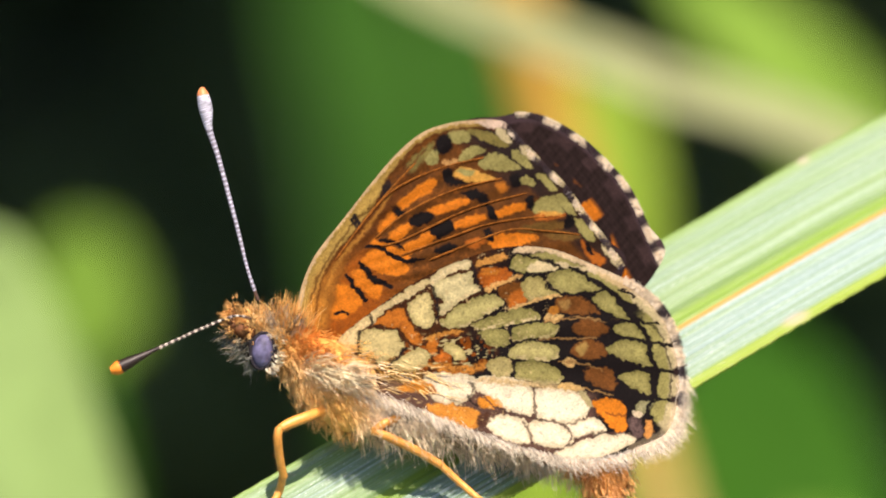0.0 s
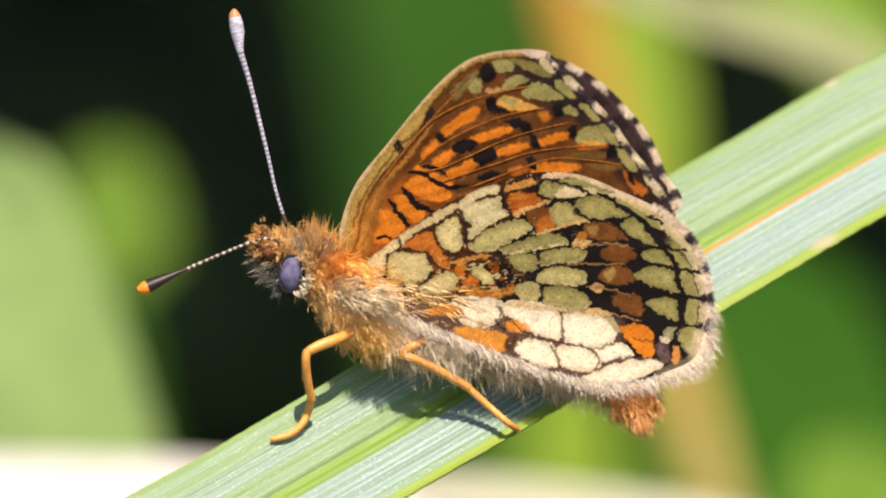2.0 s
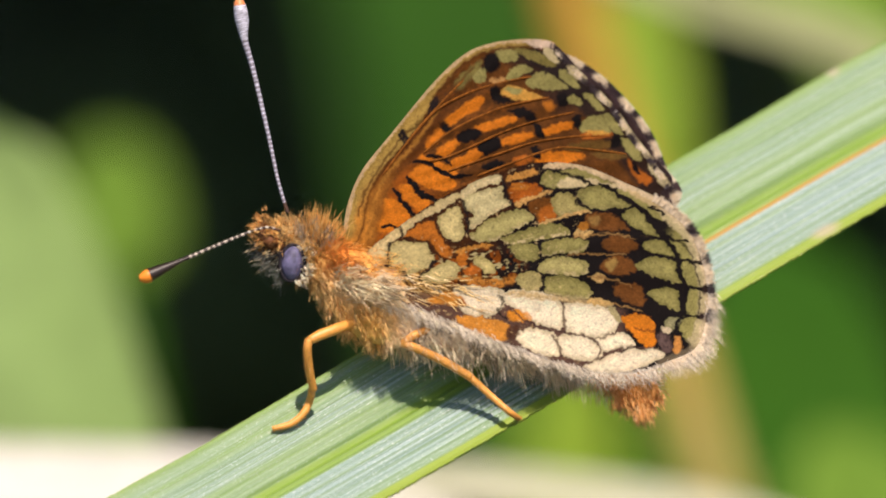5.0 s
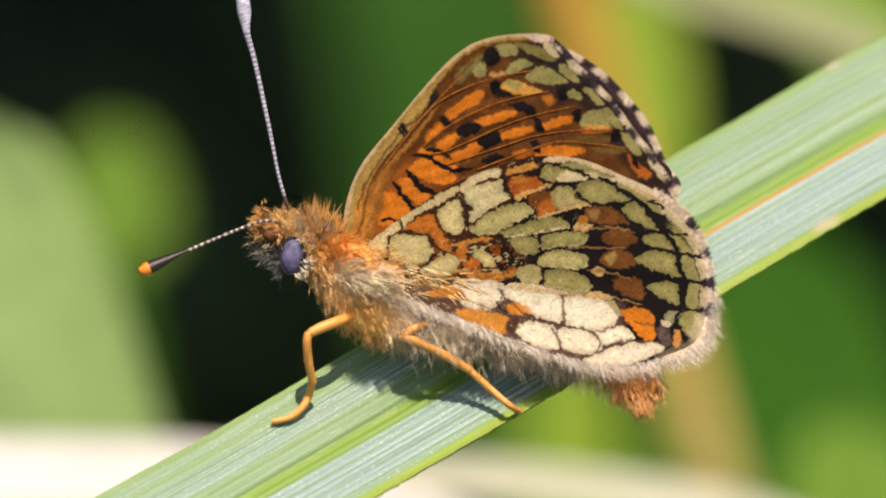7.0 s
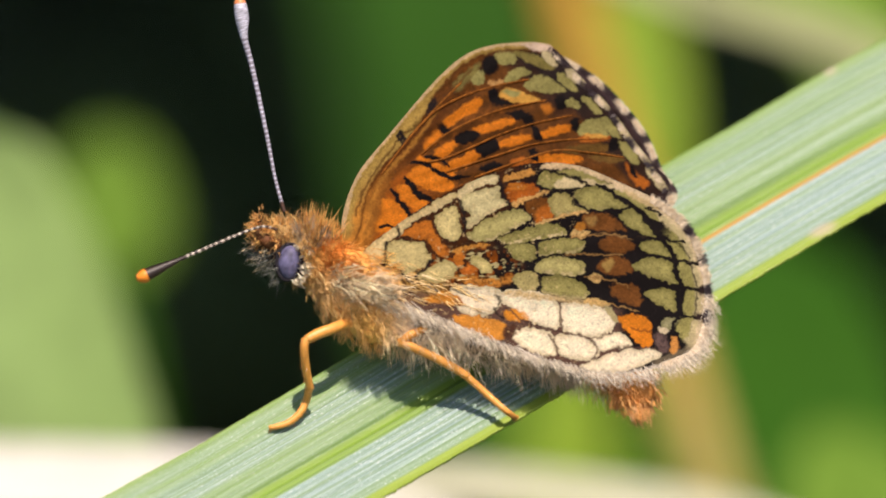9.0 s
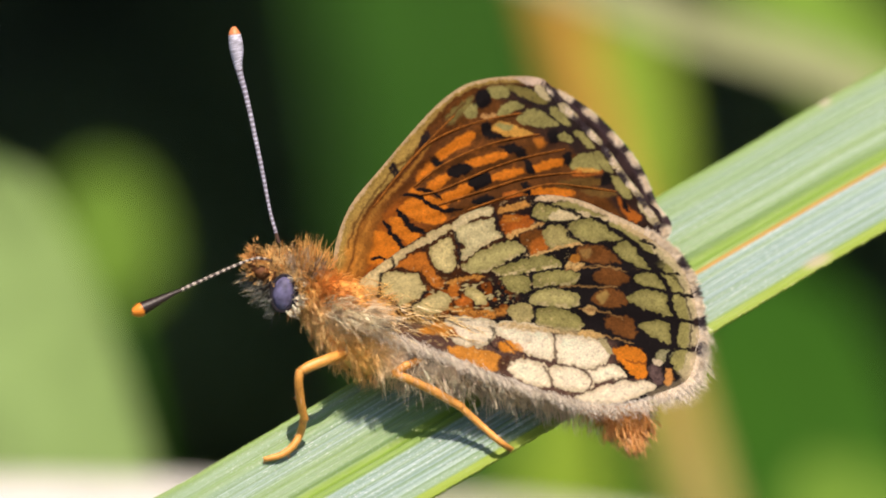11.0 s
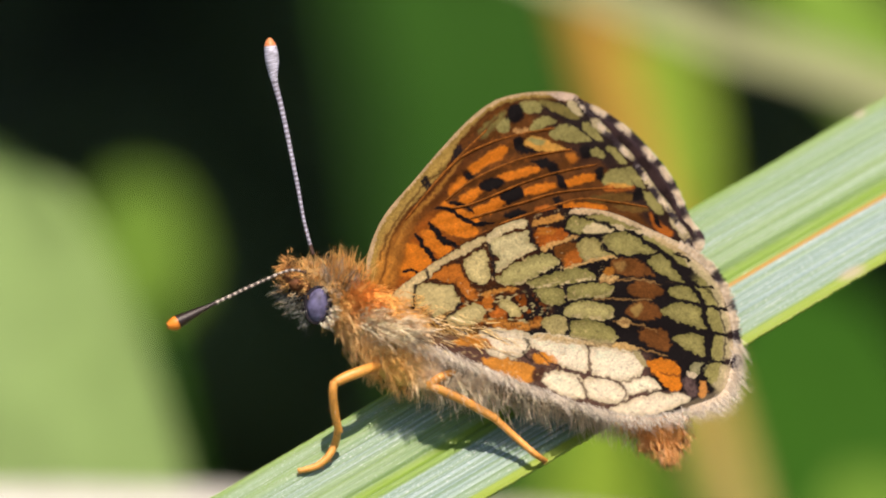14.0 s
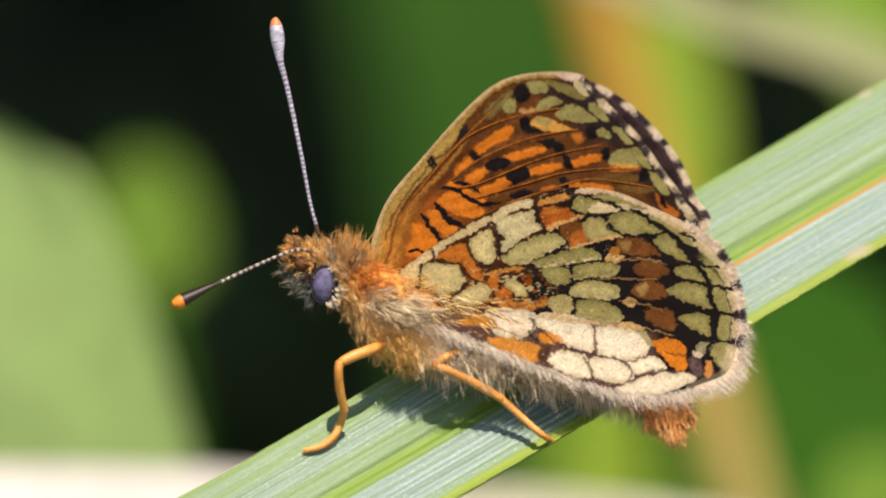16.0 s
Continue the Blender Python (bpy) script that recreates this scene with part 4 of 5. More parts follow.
def build_hindwing_near():
    xy, faces = wing_grid(HIND, (1010, 500), 1100, 250)
    x, y = xy.T
    q = warped(xy, (14, 1.4), (6, 2.4), (3, 1.5))
    md, at = margin_distance(q, HIND[7:15])
    r, phi = np.hypot(x - 640, y - 490), np.degrees(np.arctan2(y - 490, x - 640))
    streak = rough_field(r, phi * 9, 16, 3) * 0.6 + rough_field(r, phi * 9, 5, 5) * 0.5
    low = smooth(y - (535 + (x - 870) * 0.10), -6, 10) * (1 - smooth(x, 1155, 1180))
    rootward = 1 - smooth(x + (y - 480) * 0.4, 880, 980)
    base = np.tile(BLACK * 1.1, (len(xy), 1))
    base = over(base, RUST * 0.45, rootward * (0.6 + 0.35 * ripple(x, y, 12, 4)))
    knot = 1 - smooth(np.hypot((x - 900) / 95, (y - 492) / 42), 0.6, 1.1)
    base = over(base, ORANGE * 0.50, knot * smooth(rough_field(x, y, 7, 6) + rough_field(x, y, 13, 2), -0.1, 0.5))
    base = over(base, CREAM * 0.8, knot * smooth(rough_field(x * 0.5 + y, y - x * 0.3, 4, 3) + rough_field(x, y, 9, 8), 0.55, 0.9))
    curls = np.sin(ripple(x, y, 16, 7) * 9 + x * 0.12)
    gold = 1 - smooth(np.hypot((x - 790) / 72, (y - 522) / 32), 0.7, 1.15)
    base = over(base, np.array((0.72, 0.42, 0.11)), gold * smooth(curls, -1.0, 0.1))
    base = over(base, np.array((0.16, 0.085, 0.06)), low * 0.85)
    w = Pattern(xy, q, base, streak)
    olive, sage, white = (0.38, 0.34, 0.11), (0.52, 0.46, 0.17), (1.10, 0.94, 0.66)
    brown, fire, gilt = (0.21, 0.075, 0.015), (0.86, 0.26, 0.016), (0.78, 0.50, 0.18)
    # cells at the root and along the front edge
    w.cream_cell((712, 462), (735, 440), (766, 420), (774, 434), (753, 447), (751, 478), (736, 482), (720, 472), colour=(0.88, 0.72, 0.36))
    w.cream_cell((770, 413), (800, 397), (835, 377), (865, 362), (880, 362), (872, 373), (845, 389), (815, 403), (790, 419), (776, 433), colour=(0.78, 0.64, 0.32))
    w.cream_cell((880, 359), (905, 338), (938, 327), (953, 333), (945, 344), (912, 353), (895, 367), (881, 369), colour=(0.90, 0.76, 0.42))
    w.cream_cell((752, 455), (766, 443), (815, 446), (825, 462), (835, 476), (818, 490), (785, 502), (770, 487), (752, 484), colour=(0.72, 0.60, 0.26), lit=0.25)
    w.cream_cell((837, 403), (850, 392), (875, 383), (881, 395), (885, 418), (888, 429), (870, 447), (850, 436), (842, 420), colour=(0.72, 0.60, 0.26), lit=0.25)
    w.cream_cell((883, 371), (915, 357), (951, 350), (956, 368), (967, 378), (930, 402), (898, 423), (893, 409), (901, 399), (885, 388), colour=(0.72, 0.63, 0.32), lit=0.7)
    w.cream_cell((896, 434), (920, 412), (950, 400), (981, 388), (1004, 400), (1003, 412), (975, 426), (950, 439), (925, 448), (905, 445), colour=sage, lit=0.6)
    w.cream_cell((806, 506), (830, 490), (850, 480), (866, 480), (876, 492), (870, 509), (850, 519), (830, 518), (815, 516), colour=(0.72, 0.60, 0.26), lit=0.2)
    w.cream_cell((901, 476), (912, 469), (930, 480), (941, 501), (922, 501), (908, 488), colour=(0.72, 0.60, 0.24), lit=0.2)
    w.area(gilt, (706, 486), (724, 480), (745, 486), (752, 494), (735, 502), (715, 498), vary=0.2, worn=0.3)
    w.area((0.70, 0.38, 0.10), (752, 487), (768, 492), (784, 506), (772, 510), (756, 502), vary=0.2, worn=0.3)
    # orange at the root and across the middle
    rust = (0.62, 0.19, 0.020)
    w.area(rust, (779, 433), (805, 415), (829, 411), (841, 430), (856, 454), (864, 466), (850, 474), (835, 458), (822, 443), (800, 438), soft=2.0, vary=0.25, worn=0.15)
    w.area(rust, (874, 470), (884, 461), (890, 478), (884, 490), (874, 484), soft=2.0, vary=0.25)
    w.area((0.70, 0.30, 0.05), (868, 462), (895, 453), (935, 451), (925, 456), (898, 460), (880, 467), soft=1.8, worn=0.3)
    w.area((0.62, 0.17, 0.02), (884, 494), (902, 487), (911, 496), (905, 506), (890, 504), soft=2.0, vary=0.25)
    w.area((0.66, 0.26, 0.04), (870, 508), (905, 508), (945, 512), (978, 504), (970, 520), (930, 526), (895, 520), soft=3.0, vary=0.3, worn=0.6)
    w.area((0.52, 0.13, 0.012), (966, 351), (1000, 342), (1020, 352), (1016, 364), (996, 378), (976, 379), (967, 363), soft=2.0, vary=0.25, worn=0.1)
    w.area((0.66, 0.22, 0.025), (970, 350), (988, 345), (1004, 349), (992, 357), (974, 357), soft=3.0)
    w.area((0.70, 0.33, 0.07), (960, 335), (985, 324), (1013, 321), (1012, 329), (985, 336), (965, 343), soft=1.6, worn=0.3)
    w.area((0.74, 0.42, 0.13), (974, 380), (1000, 368), (1042, 357), (1030, 365), (1000, 377), (980, 385), soft=1.5, worn=0.3)
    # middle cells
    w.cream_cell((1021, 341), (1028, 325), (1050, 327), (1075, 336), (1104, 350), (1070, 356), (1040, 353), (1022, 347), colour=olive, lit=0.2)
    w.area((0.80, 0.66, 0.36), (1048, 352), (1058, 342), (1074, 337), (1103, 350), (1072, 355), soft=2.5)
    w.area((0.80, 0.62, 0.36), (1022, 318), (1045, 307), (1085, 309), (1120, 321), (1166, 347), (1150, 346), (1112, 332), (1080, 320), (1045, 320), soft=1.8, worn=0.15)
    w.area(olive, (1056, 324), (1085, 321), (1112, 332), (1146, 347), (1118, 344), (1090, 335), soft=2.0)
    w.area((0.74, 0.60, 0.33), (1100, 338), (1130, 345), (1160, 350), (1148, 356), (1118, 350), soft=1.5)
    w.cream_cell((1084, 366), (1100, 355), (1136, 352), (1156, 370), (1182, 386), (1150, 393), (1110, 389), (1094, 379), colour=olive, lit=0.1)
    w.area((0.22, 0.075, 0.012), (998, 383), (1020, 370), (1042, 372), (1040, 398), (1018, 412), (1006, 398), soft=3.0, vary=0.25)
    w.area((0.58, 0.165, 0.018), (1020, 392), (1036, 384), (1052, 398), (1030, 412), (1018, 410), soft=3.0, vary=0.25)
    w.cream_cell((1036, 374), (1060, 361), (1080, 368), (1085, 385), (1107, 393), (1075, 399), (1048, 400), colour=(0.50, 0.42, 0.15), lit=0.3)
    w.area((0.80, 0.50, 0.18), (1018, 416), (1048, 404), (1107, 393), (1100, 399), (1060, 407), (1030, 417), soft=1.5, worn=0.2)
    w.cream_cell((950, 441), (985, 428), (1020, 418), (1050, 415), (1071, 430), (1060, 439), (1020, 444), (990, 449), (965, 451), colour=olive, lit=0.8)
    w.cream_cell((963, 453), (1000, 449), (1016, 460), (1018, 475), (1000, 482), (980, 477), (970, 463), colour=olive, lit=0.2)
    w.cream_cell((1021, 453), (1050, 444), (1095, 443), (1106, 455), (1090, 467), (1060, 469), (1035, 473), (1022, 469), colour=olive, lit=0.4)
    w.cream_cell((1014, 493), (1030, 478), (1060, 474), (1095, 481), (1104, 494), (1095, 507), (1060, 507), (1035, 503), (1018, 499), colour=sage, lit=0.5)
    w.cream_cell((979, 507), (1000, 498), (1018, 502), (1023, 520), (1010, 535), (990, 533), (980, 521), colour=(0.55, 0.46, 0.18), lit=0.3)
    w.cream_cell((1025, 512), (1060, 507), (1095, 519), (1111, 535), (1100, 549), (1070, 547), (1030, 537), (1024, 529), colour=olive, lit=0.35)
    w.area(gilt, (1080, 437), (1090, 424), (1112, 432), (1098, 441), worn=0.3)
    w.area(gilt, (1108, 512), (1122, 504), (1134, 514), (1126, 521), worn=0.3)
    w.area((0.62, 0.24, 0.03), (1086, 421), (1098, 412), (1106, 421), (1094, 428), soft=2.0)
    # brown cells in the black band
    w.area(brown, (1098, 405), (1120, 397), (1152, 406), (1176, 428), (1140, 432), (1108, 424), soft=2.5, vary=0.25)
    w.area(brown, (1128, 450), (1150, 439), (1182, 445), (1192, 461), (1165, 470), (1140, 464), soft=2.5, vary=0.25)
    w.area(brown, (1124, 491), (1150, 474), (1174, 479), (1190, 500), (1165, 509), (1136, 503), soft=2.5, vary=0.25)
    w.area(brown, (1148, 528), (1170, 521), (1197, 531), (1208, 553), (1192, 562), (1160, 548), soft=2.5, vary=0.25)
    w.area((0.42, 0.26, 0.07), (1134, 488), (1148, 479), (1156, 492), (1144, 501), soft=4.0)
    w.area((0.40, 0.22, 0.06), (1104, 408), (1122, 403), (1126, 416), (1112, 420), soft=4.0)
    for line in (((1080, 440), (1130, 436), (1180, 440), (1242, 443)), ((1070, 470), (1120, 470), (1170, 472)), ((1104, 510), (1150, 516), (1180, 528)), ((1110, 548), (1150, 558), (1200, 572))):
        w.line((0.46, 0.25, 0.08), 2.6, *line, strength=0.75)
    for line in (((754, 446), (752, 464), (752, 484)), ((770, 414), (775, 424), (776, 436)), ((752, 486), (770, 490), (786, 504), (806, 508)), ((836, 478), (822, 492), (806, 506)),
                 ((882, 372), (888, 394), (892, 412), (892, 430)), ((950, 334), (958, 350), (960, 370), (970, 380)), ((1018, 452), (1019, 464), (1021, 474)), ((1022, 502), (1025, 518), (1020, 536))):
        w.line(BLACK * 2, 4.5, *line, strength=0.9, taper=0.8)
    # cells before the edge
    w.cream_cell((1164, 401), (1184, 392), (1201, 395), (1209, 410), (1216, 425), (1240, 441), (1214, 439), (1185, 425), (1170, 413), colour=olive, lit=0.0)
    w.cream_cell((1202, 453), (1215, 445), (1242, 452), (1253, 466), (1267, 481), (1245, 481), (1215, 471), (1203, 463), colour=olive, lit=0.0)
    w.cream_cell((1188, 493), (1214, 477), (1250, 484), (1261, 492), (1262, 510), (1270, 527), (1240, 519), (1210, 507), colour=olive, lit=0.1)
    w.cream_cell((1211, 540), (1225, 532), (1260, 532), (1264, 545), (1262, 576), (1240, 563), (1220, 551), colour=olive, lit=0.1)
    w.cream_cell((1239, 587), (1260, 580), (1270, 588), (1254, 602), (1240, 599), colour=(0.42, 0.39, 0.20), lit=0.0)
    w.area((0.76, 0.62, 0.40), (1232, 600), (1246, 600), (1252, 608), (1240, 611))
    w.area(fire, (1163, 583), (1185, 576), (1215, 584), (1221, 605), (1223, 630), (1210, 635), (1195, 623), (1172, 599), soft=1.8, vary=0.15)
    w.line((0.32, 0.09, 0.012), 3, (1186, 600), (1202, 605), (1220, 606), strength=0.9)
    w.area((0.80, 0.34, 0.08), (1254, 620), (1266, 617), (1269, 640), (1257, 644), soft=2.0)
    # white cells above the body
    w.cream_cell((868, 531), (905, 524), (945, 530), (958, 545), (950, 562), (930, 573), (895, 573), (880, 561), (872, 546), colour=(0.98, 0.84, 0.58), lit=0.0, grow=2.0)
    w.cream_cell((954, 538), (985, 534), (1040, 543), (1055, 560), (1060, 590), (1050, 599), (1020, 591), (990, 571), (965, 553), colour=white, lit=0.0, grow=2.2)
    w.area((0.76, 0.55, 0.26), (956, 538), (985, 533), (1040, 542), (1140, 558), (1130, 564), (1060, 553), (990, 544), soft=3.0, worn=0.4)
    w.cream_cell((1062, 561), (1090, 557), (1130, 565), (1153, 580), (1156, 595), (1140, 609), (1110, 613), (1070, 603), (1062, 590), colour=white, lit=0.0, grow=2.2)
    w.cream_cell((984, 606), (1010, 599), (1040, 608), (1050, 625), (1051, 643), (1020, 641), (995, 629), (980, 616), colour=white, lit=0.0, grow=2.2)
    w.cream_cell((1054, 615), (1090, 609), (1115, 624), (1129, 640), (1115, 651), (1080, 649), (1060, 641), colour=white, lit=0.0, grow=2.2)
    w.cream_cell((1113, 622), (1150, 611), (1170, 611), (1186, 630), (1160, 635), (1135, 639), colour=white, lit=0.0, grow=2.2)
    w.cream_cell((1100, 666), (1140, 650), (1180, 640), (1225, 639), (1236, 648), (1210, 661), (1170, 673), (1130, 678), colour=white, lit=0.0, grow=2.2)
    w.area(gilt, (1100, 551), (1120, 547), (1146, 557), (1130, 562), worn=0.3)
    w.area((0.55, 0.46, 0.22), (1138, 562), (1152, 566), (1164, 590), (1154, 586))
    amber = (0.80, 0.32, 0.045)
    w.area((0.84, 0.31, 0.03), (959, 572), (975, 565), (995, 570), (1006, 581), (990, 587), (970, 585), soft=2.0, vary=0.2)
    w.area(amber, (868, 576), (910, 577), (950, 585), (966, 595), (963, 613), (945, 619), (915, 609), (888, 596), soft=2.2, vary=0.2)
    w.area((0.10, 0.04, 0.02), (962, 598), (978, 592), (984, 606), (972, 616), (960, 612), soft=3.0, worn=0.3)
    w.area(amber, (822, 549), (845, 534), (865, 535), (882, 545), (870, 557), (845, 553), soft=2.5, vary=0.2)
    w.area((0.50, 0.20, 0.06), (872, 548), (886, 545), (890, 554), (878, 558), soft=2.0)
    # sun glow painted onto the middles of the white cells
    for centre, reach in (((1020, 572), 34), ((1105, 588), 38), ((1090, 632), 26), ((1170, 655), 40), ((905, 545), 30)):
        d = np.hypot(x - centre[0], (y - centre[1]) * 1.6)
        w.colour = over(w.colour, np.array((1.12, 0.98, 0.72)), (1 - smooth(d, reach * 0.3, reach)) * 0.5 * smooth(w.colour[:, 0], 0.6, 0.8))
    # thin dark lines of the veins
    dark = BLACK * 1.2
    w.line(dark, 4, (945, 540), (955, 552), (945, 566), (962, 582), strength=0.8)
    w.line((0.10, 0.05, 0.04), 4, (1058, 556), (1061, 575), (1064, 602), strength=0.8)
    w.line((0.10, 0.05, 0.04), 3.5, (962, 560), (1000, 588), (1060, 604), (1105, 616), (1126, 636), (1118, 652), strength=0.9)
    w.line((0.10, 0.05, 0.04), 3.5, (1040, 612), (1054, 630), (1056, 646), strength=0.8)
    w.line((0.10, 0.05, 0.04), 3, (1112, 618), (1150, 608), (1162, 592), strength=0.7)
    w.line((0.10, 0.05, 0.04), 3, (1130, 644), (1180, 634), (1230, 638), strength=0.7)
    # the border: olive crescents between a black wavy line and a thin one, cream outside
    outer = smooth(at, 0.05, 0.12) * (1 - smooth(at, 0.82, 0.88))
    w.colour = over(w.colour, np.array(olive) * (1 + 0.1 * streak)[:, None], (1 - smooth(md, 48, 54)) * smooth(md, 24, 28) * outer * smooth(at, 0.2, 0.3))
    w.colour = over(w.colour, np.array((0.66, 0.55, 0.29)), (1 - smooth(md, 24, 30)) * outer)
    w.colour = over(w.colour, np.array((0.86, 0.68, 0.42)), (1 - smooth(md, 13, 19)) * (1 - 0.8 * smooth(at, 0.74, 0.84)))
    w.area(olive, (1150, 362), (1172, 362), (1215, 388), (1238, 410), (1222, 410), (1190, 384))
    w.area((0.74, 0.55, 0.27), (1168, 356), (1195, 366), (1232, 386), (1222, 390), (1190, 374), soft=2.0)
    w.line(dark, 9, (1128, 350), (1148, 360), (1166, 373), (1190, 388), (1206, 400), (1212, 414), (1232, 432), (1248, 454), (1258, 470), (1266, 486), (1263, 502), (1274, 524), (1276, 545), (1272, 568), (1274, 580), taper=0.8)
    w.line(dark, 6, (1272, 580), (1258, 596), (1254, 622), (1250, 640))
    w.line(dark, 5, (1210, 392), (1224, 392), (1240, 402))
    w.line(dark, 3, (1250, 440), (1276, 462), (1290, 484), (1294, 506), (1301, 530), (1300, 556), (1298, 582), strength=0.75)
    w.line(dark, 5, (1160, 430), (1200, 442), (1236, 442), (1262, 448), (1280, 450))
    w.line(dark, 5, (1196, 466), (1230, 476), (1262, 482), (1300, 489), (1322, 488))
    w.line(dark, 6, (1180, 505), (1222, 516), (1270, 530), (1302, 534), (1326, 538))
    w.line(dark, 5, (1205, 548), (1240, 568), (1275, 580), (1318, 585))
    w.line(dark, 4, (1232, 574), (1250, 580), (1272, 582))
    for a, b in HIND_DARK:
        w.area(np.array((0.04, 0.022, 0.02)), (a - 14, b - 7), (a + 2, b - 9), (a + 14, b + 2), (a + 2, b + 8), (a - 12, b + 5), soft=4.0)
    w.area((0.16, 0.10, 0.09), (1226, 612), (1246, 614), (1252, 640), (1236, 642), soft=4.0, worn=0.4)
    # bare border under the hair, stray dark and pale scales
    border, _ = margin_distance(q, HIND[14:20])
    w.colour = over(w.colour, np.array((0.62, 0.55, 0.45)), (1 - smooth(border, 2, 7)) * 0.8)
    speck = smooth(rough_field(x, y, 3.1, 9) + rough_field(x, y, 5.3, 4), 0.8, 1.3)
    w.colour = over(w.colour, BLACK * 3, speck * 0.28)
    dust = smooth(rough_field(x, y, 2.7, 12) + rough_field(x, y, 6.1, 14), 0.95, 1.35)
    w.colour = over(w.colour, np.array((0.82, 0.60, 0.28)), dust * 0.5 * smooth(md, 40, 60) * (1 - smooth(x, 1060, 1110)))
    grain = 1 + 0.06 * ripple(x * 0.35 + y * 1.3, y * 1.2 - x * 0.2, 4, 6)
    return make_wing("hindwing", "hindwing", xy, faces, hind_depth(xy, -1), w.colour * grain[:, None], "cream hindwing with orange bands and black veins", -1)


def build_hindwing_far():
    shift = [(px - 4, py - 4) for px, py in HIND]
    xy, faces = wing_grid(shift, (1010, 500), 320, 80)
    return make_wing("hindwing", "hindwing", xy, faces, hind_depth(xy, 1), upper_side(xy, shift[7:15], (660, 500), 6.5), "far hindwing showing its dark upper side", 1)


wing_fn, wing_ff = build_forewing_near(), build_forewing_far()
wing_hn, wing_hf = build_hindwing_near(), build_hindwing_far()

# body
BODY = [(P(600, 463), 34, 30), (P(642, 484), 40, 44), (P(692, 521), 63, 52), (P(742, 561), 67, 50), (P(800, 591), 45, 40), (P(900, 612), 30, 34), (P(1000, 638), 27, 34),
        (P(1100, 662), 24, 32), (P(1170, 682), 22, 28), (P(1200, 700), 12, 14)]
HEAD = [(P(530, 436), 8, 12), (P(545, 438), 18, 26), (P(570, 440), 26, 36), (P(600, 456), 42, 48), (P(635, 476), 36, 40)]


def dense(rings, n):
    c = spline([tuple(r[0]) for r in rings], n)
    s = spline([(r[1] * PX, r[2] * PX) for r in rings], n)
    return [(tuple(p), max(a, 1e-5), max(b, 1e-5)) for p, (a, b) in zip(c, s)]


def fur_colour(v):
    """Orange on head and breast, grey-cream along the belly."""
    x = v[:, 0] / PX + 784
    y = 441 - v[:, 2] / PX
    o = np.array((0.98, 0.57, 0.16))
    g = np.array((0.95, 0.80, 0.57))
    deep = np.array((0.88, 0.30, 0.04))
    f = smooth(x + (y - 520) * 0.3 + 18 * ripple(x, y, 22, 3), 745, 830)[:, None]
    tuft = np.exp(-((x - 700 - (y - 530) * 0.9) / 55) ** 2 - ((y - 530) / 26) ** 2)[:, None]
    warm = np.exp(-((x - 668) / 36) ** 2 - ((y - 472) / 36) ** 2)[:, None]
    grey = np.exp(-((x - 610) / 28) ** 2 - ((y - 415) / 30) ** 2)[:, None]
    c = o * (1 - f) + g * f
    c = c * (1 - 0.9 * warm) + deep * 0.9 * warm
    # yellower front edge of the breast, with rim light in its hairs painted in
    front = smooth(-(x - 640) * 0.85 + (y - 540) * 0.53, -42, 0)[:, None]
    c = c * (1 - 0.6 * front) + np.array((0.98, 0.62, 0.24)) * 0.6 * front
    c = c * (1 - 0.75 * tuft) + np.array((0.97, 0.78, 0.50)) * 0.75 * tuft
    return c * (1 - 0.6 * grey) + np.array((0.55, 0.46, 0.33)) * 0.6 * grey


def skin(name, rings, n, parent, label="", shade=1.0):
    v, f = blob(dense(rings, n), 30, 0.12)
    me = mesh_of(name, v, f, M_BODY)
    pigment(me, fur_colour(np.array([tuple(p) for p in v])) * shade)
    return put(name, me, parent, label), np.array([tuple(p) for p in v])


thorax_skin, thorax_v = skin("thorax", BODY[:6], 40, butterfly, "furry orange thorax")
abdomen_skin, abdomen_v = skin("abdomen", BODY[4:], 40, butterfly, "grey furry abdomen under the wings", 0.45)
# head skin painted darker, so gaps in its fur read as shaded depth
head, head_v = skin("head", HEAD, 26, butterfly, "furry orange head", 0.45)


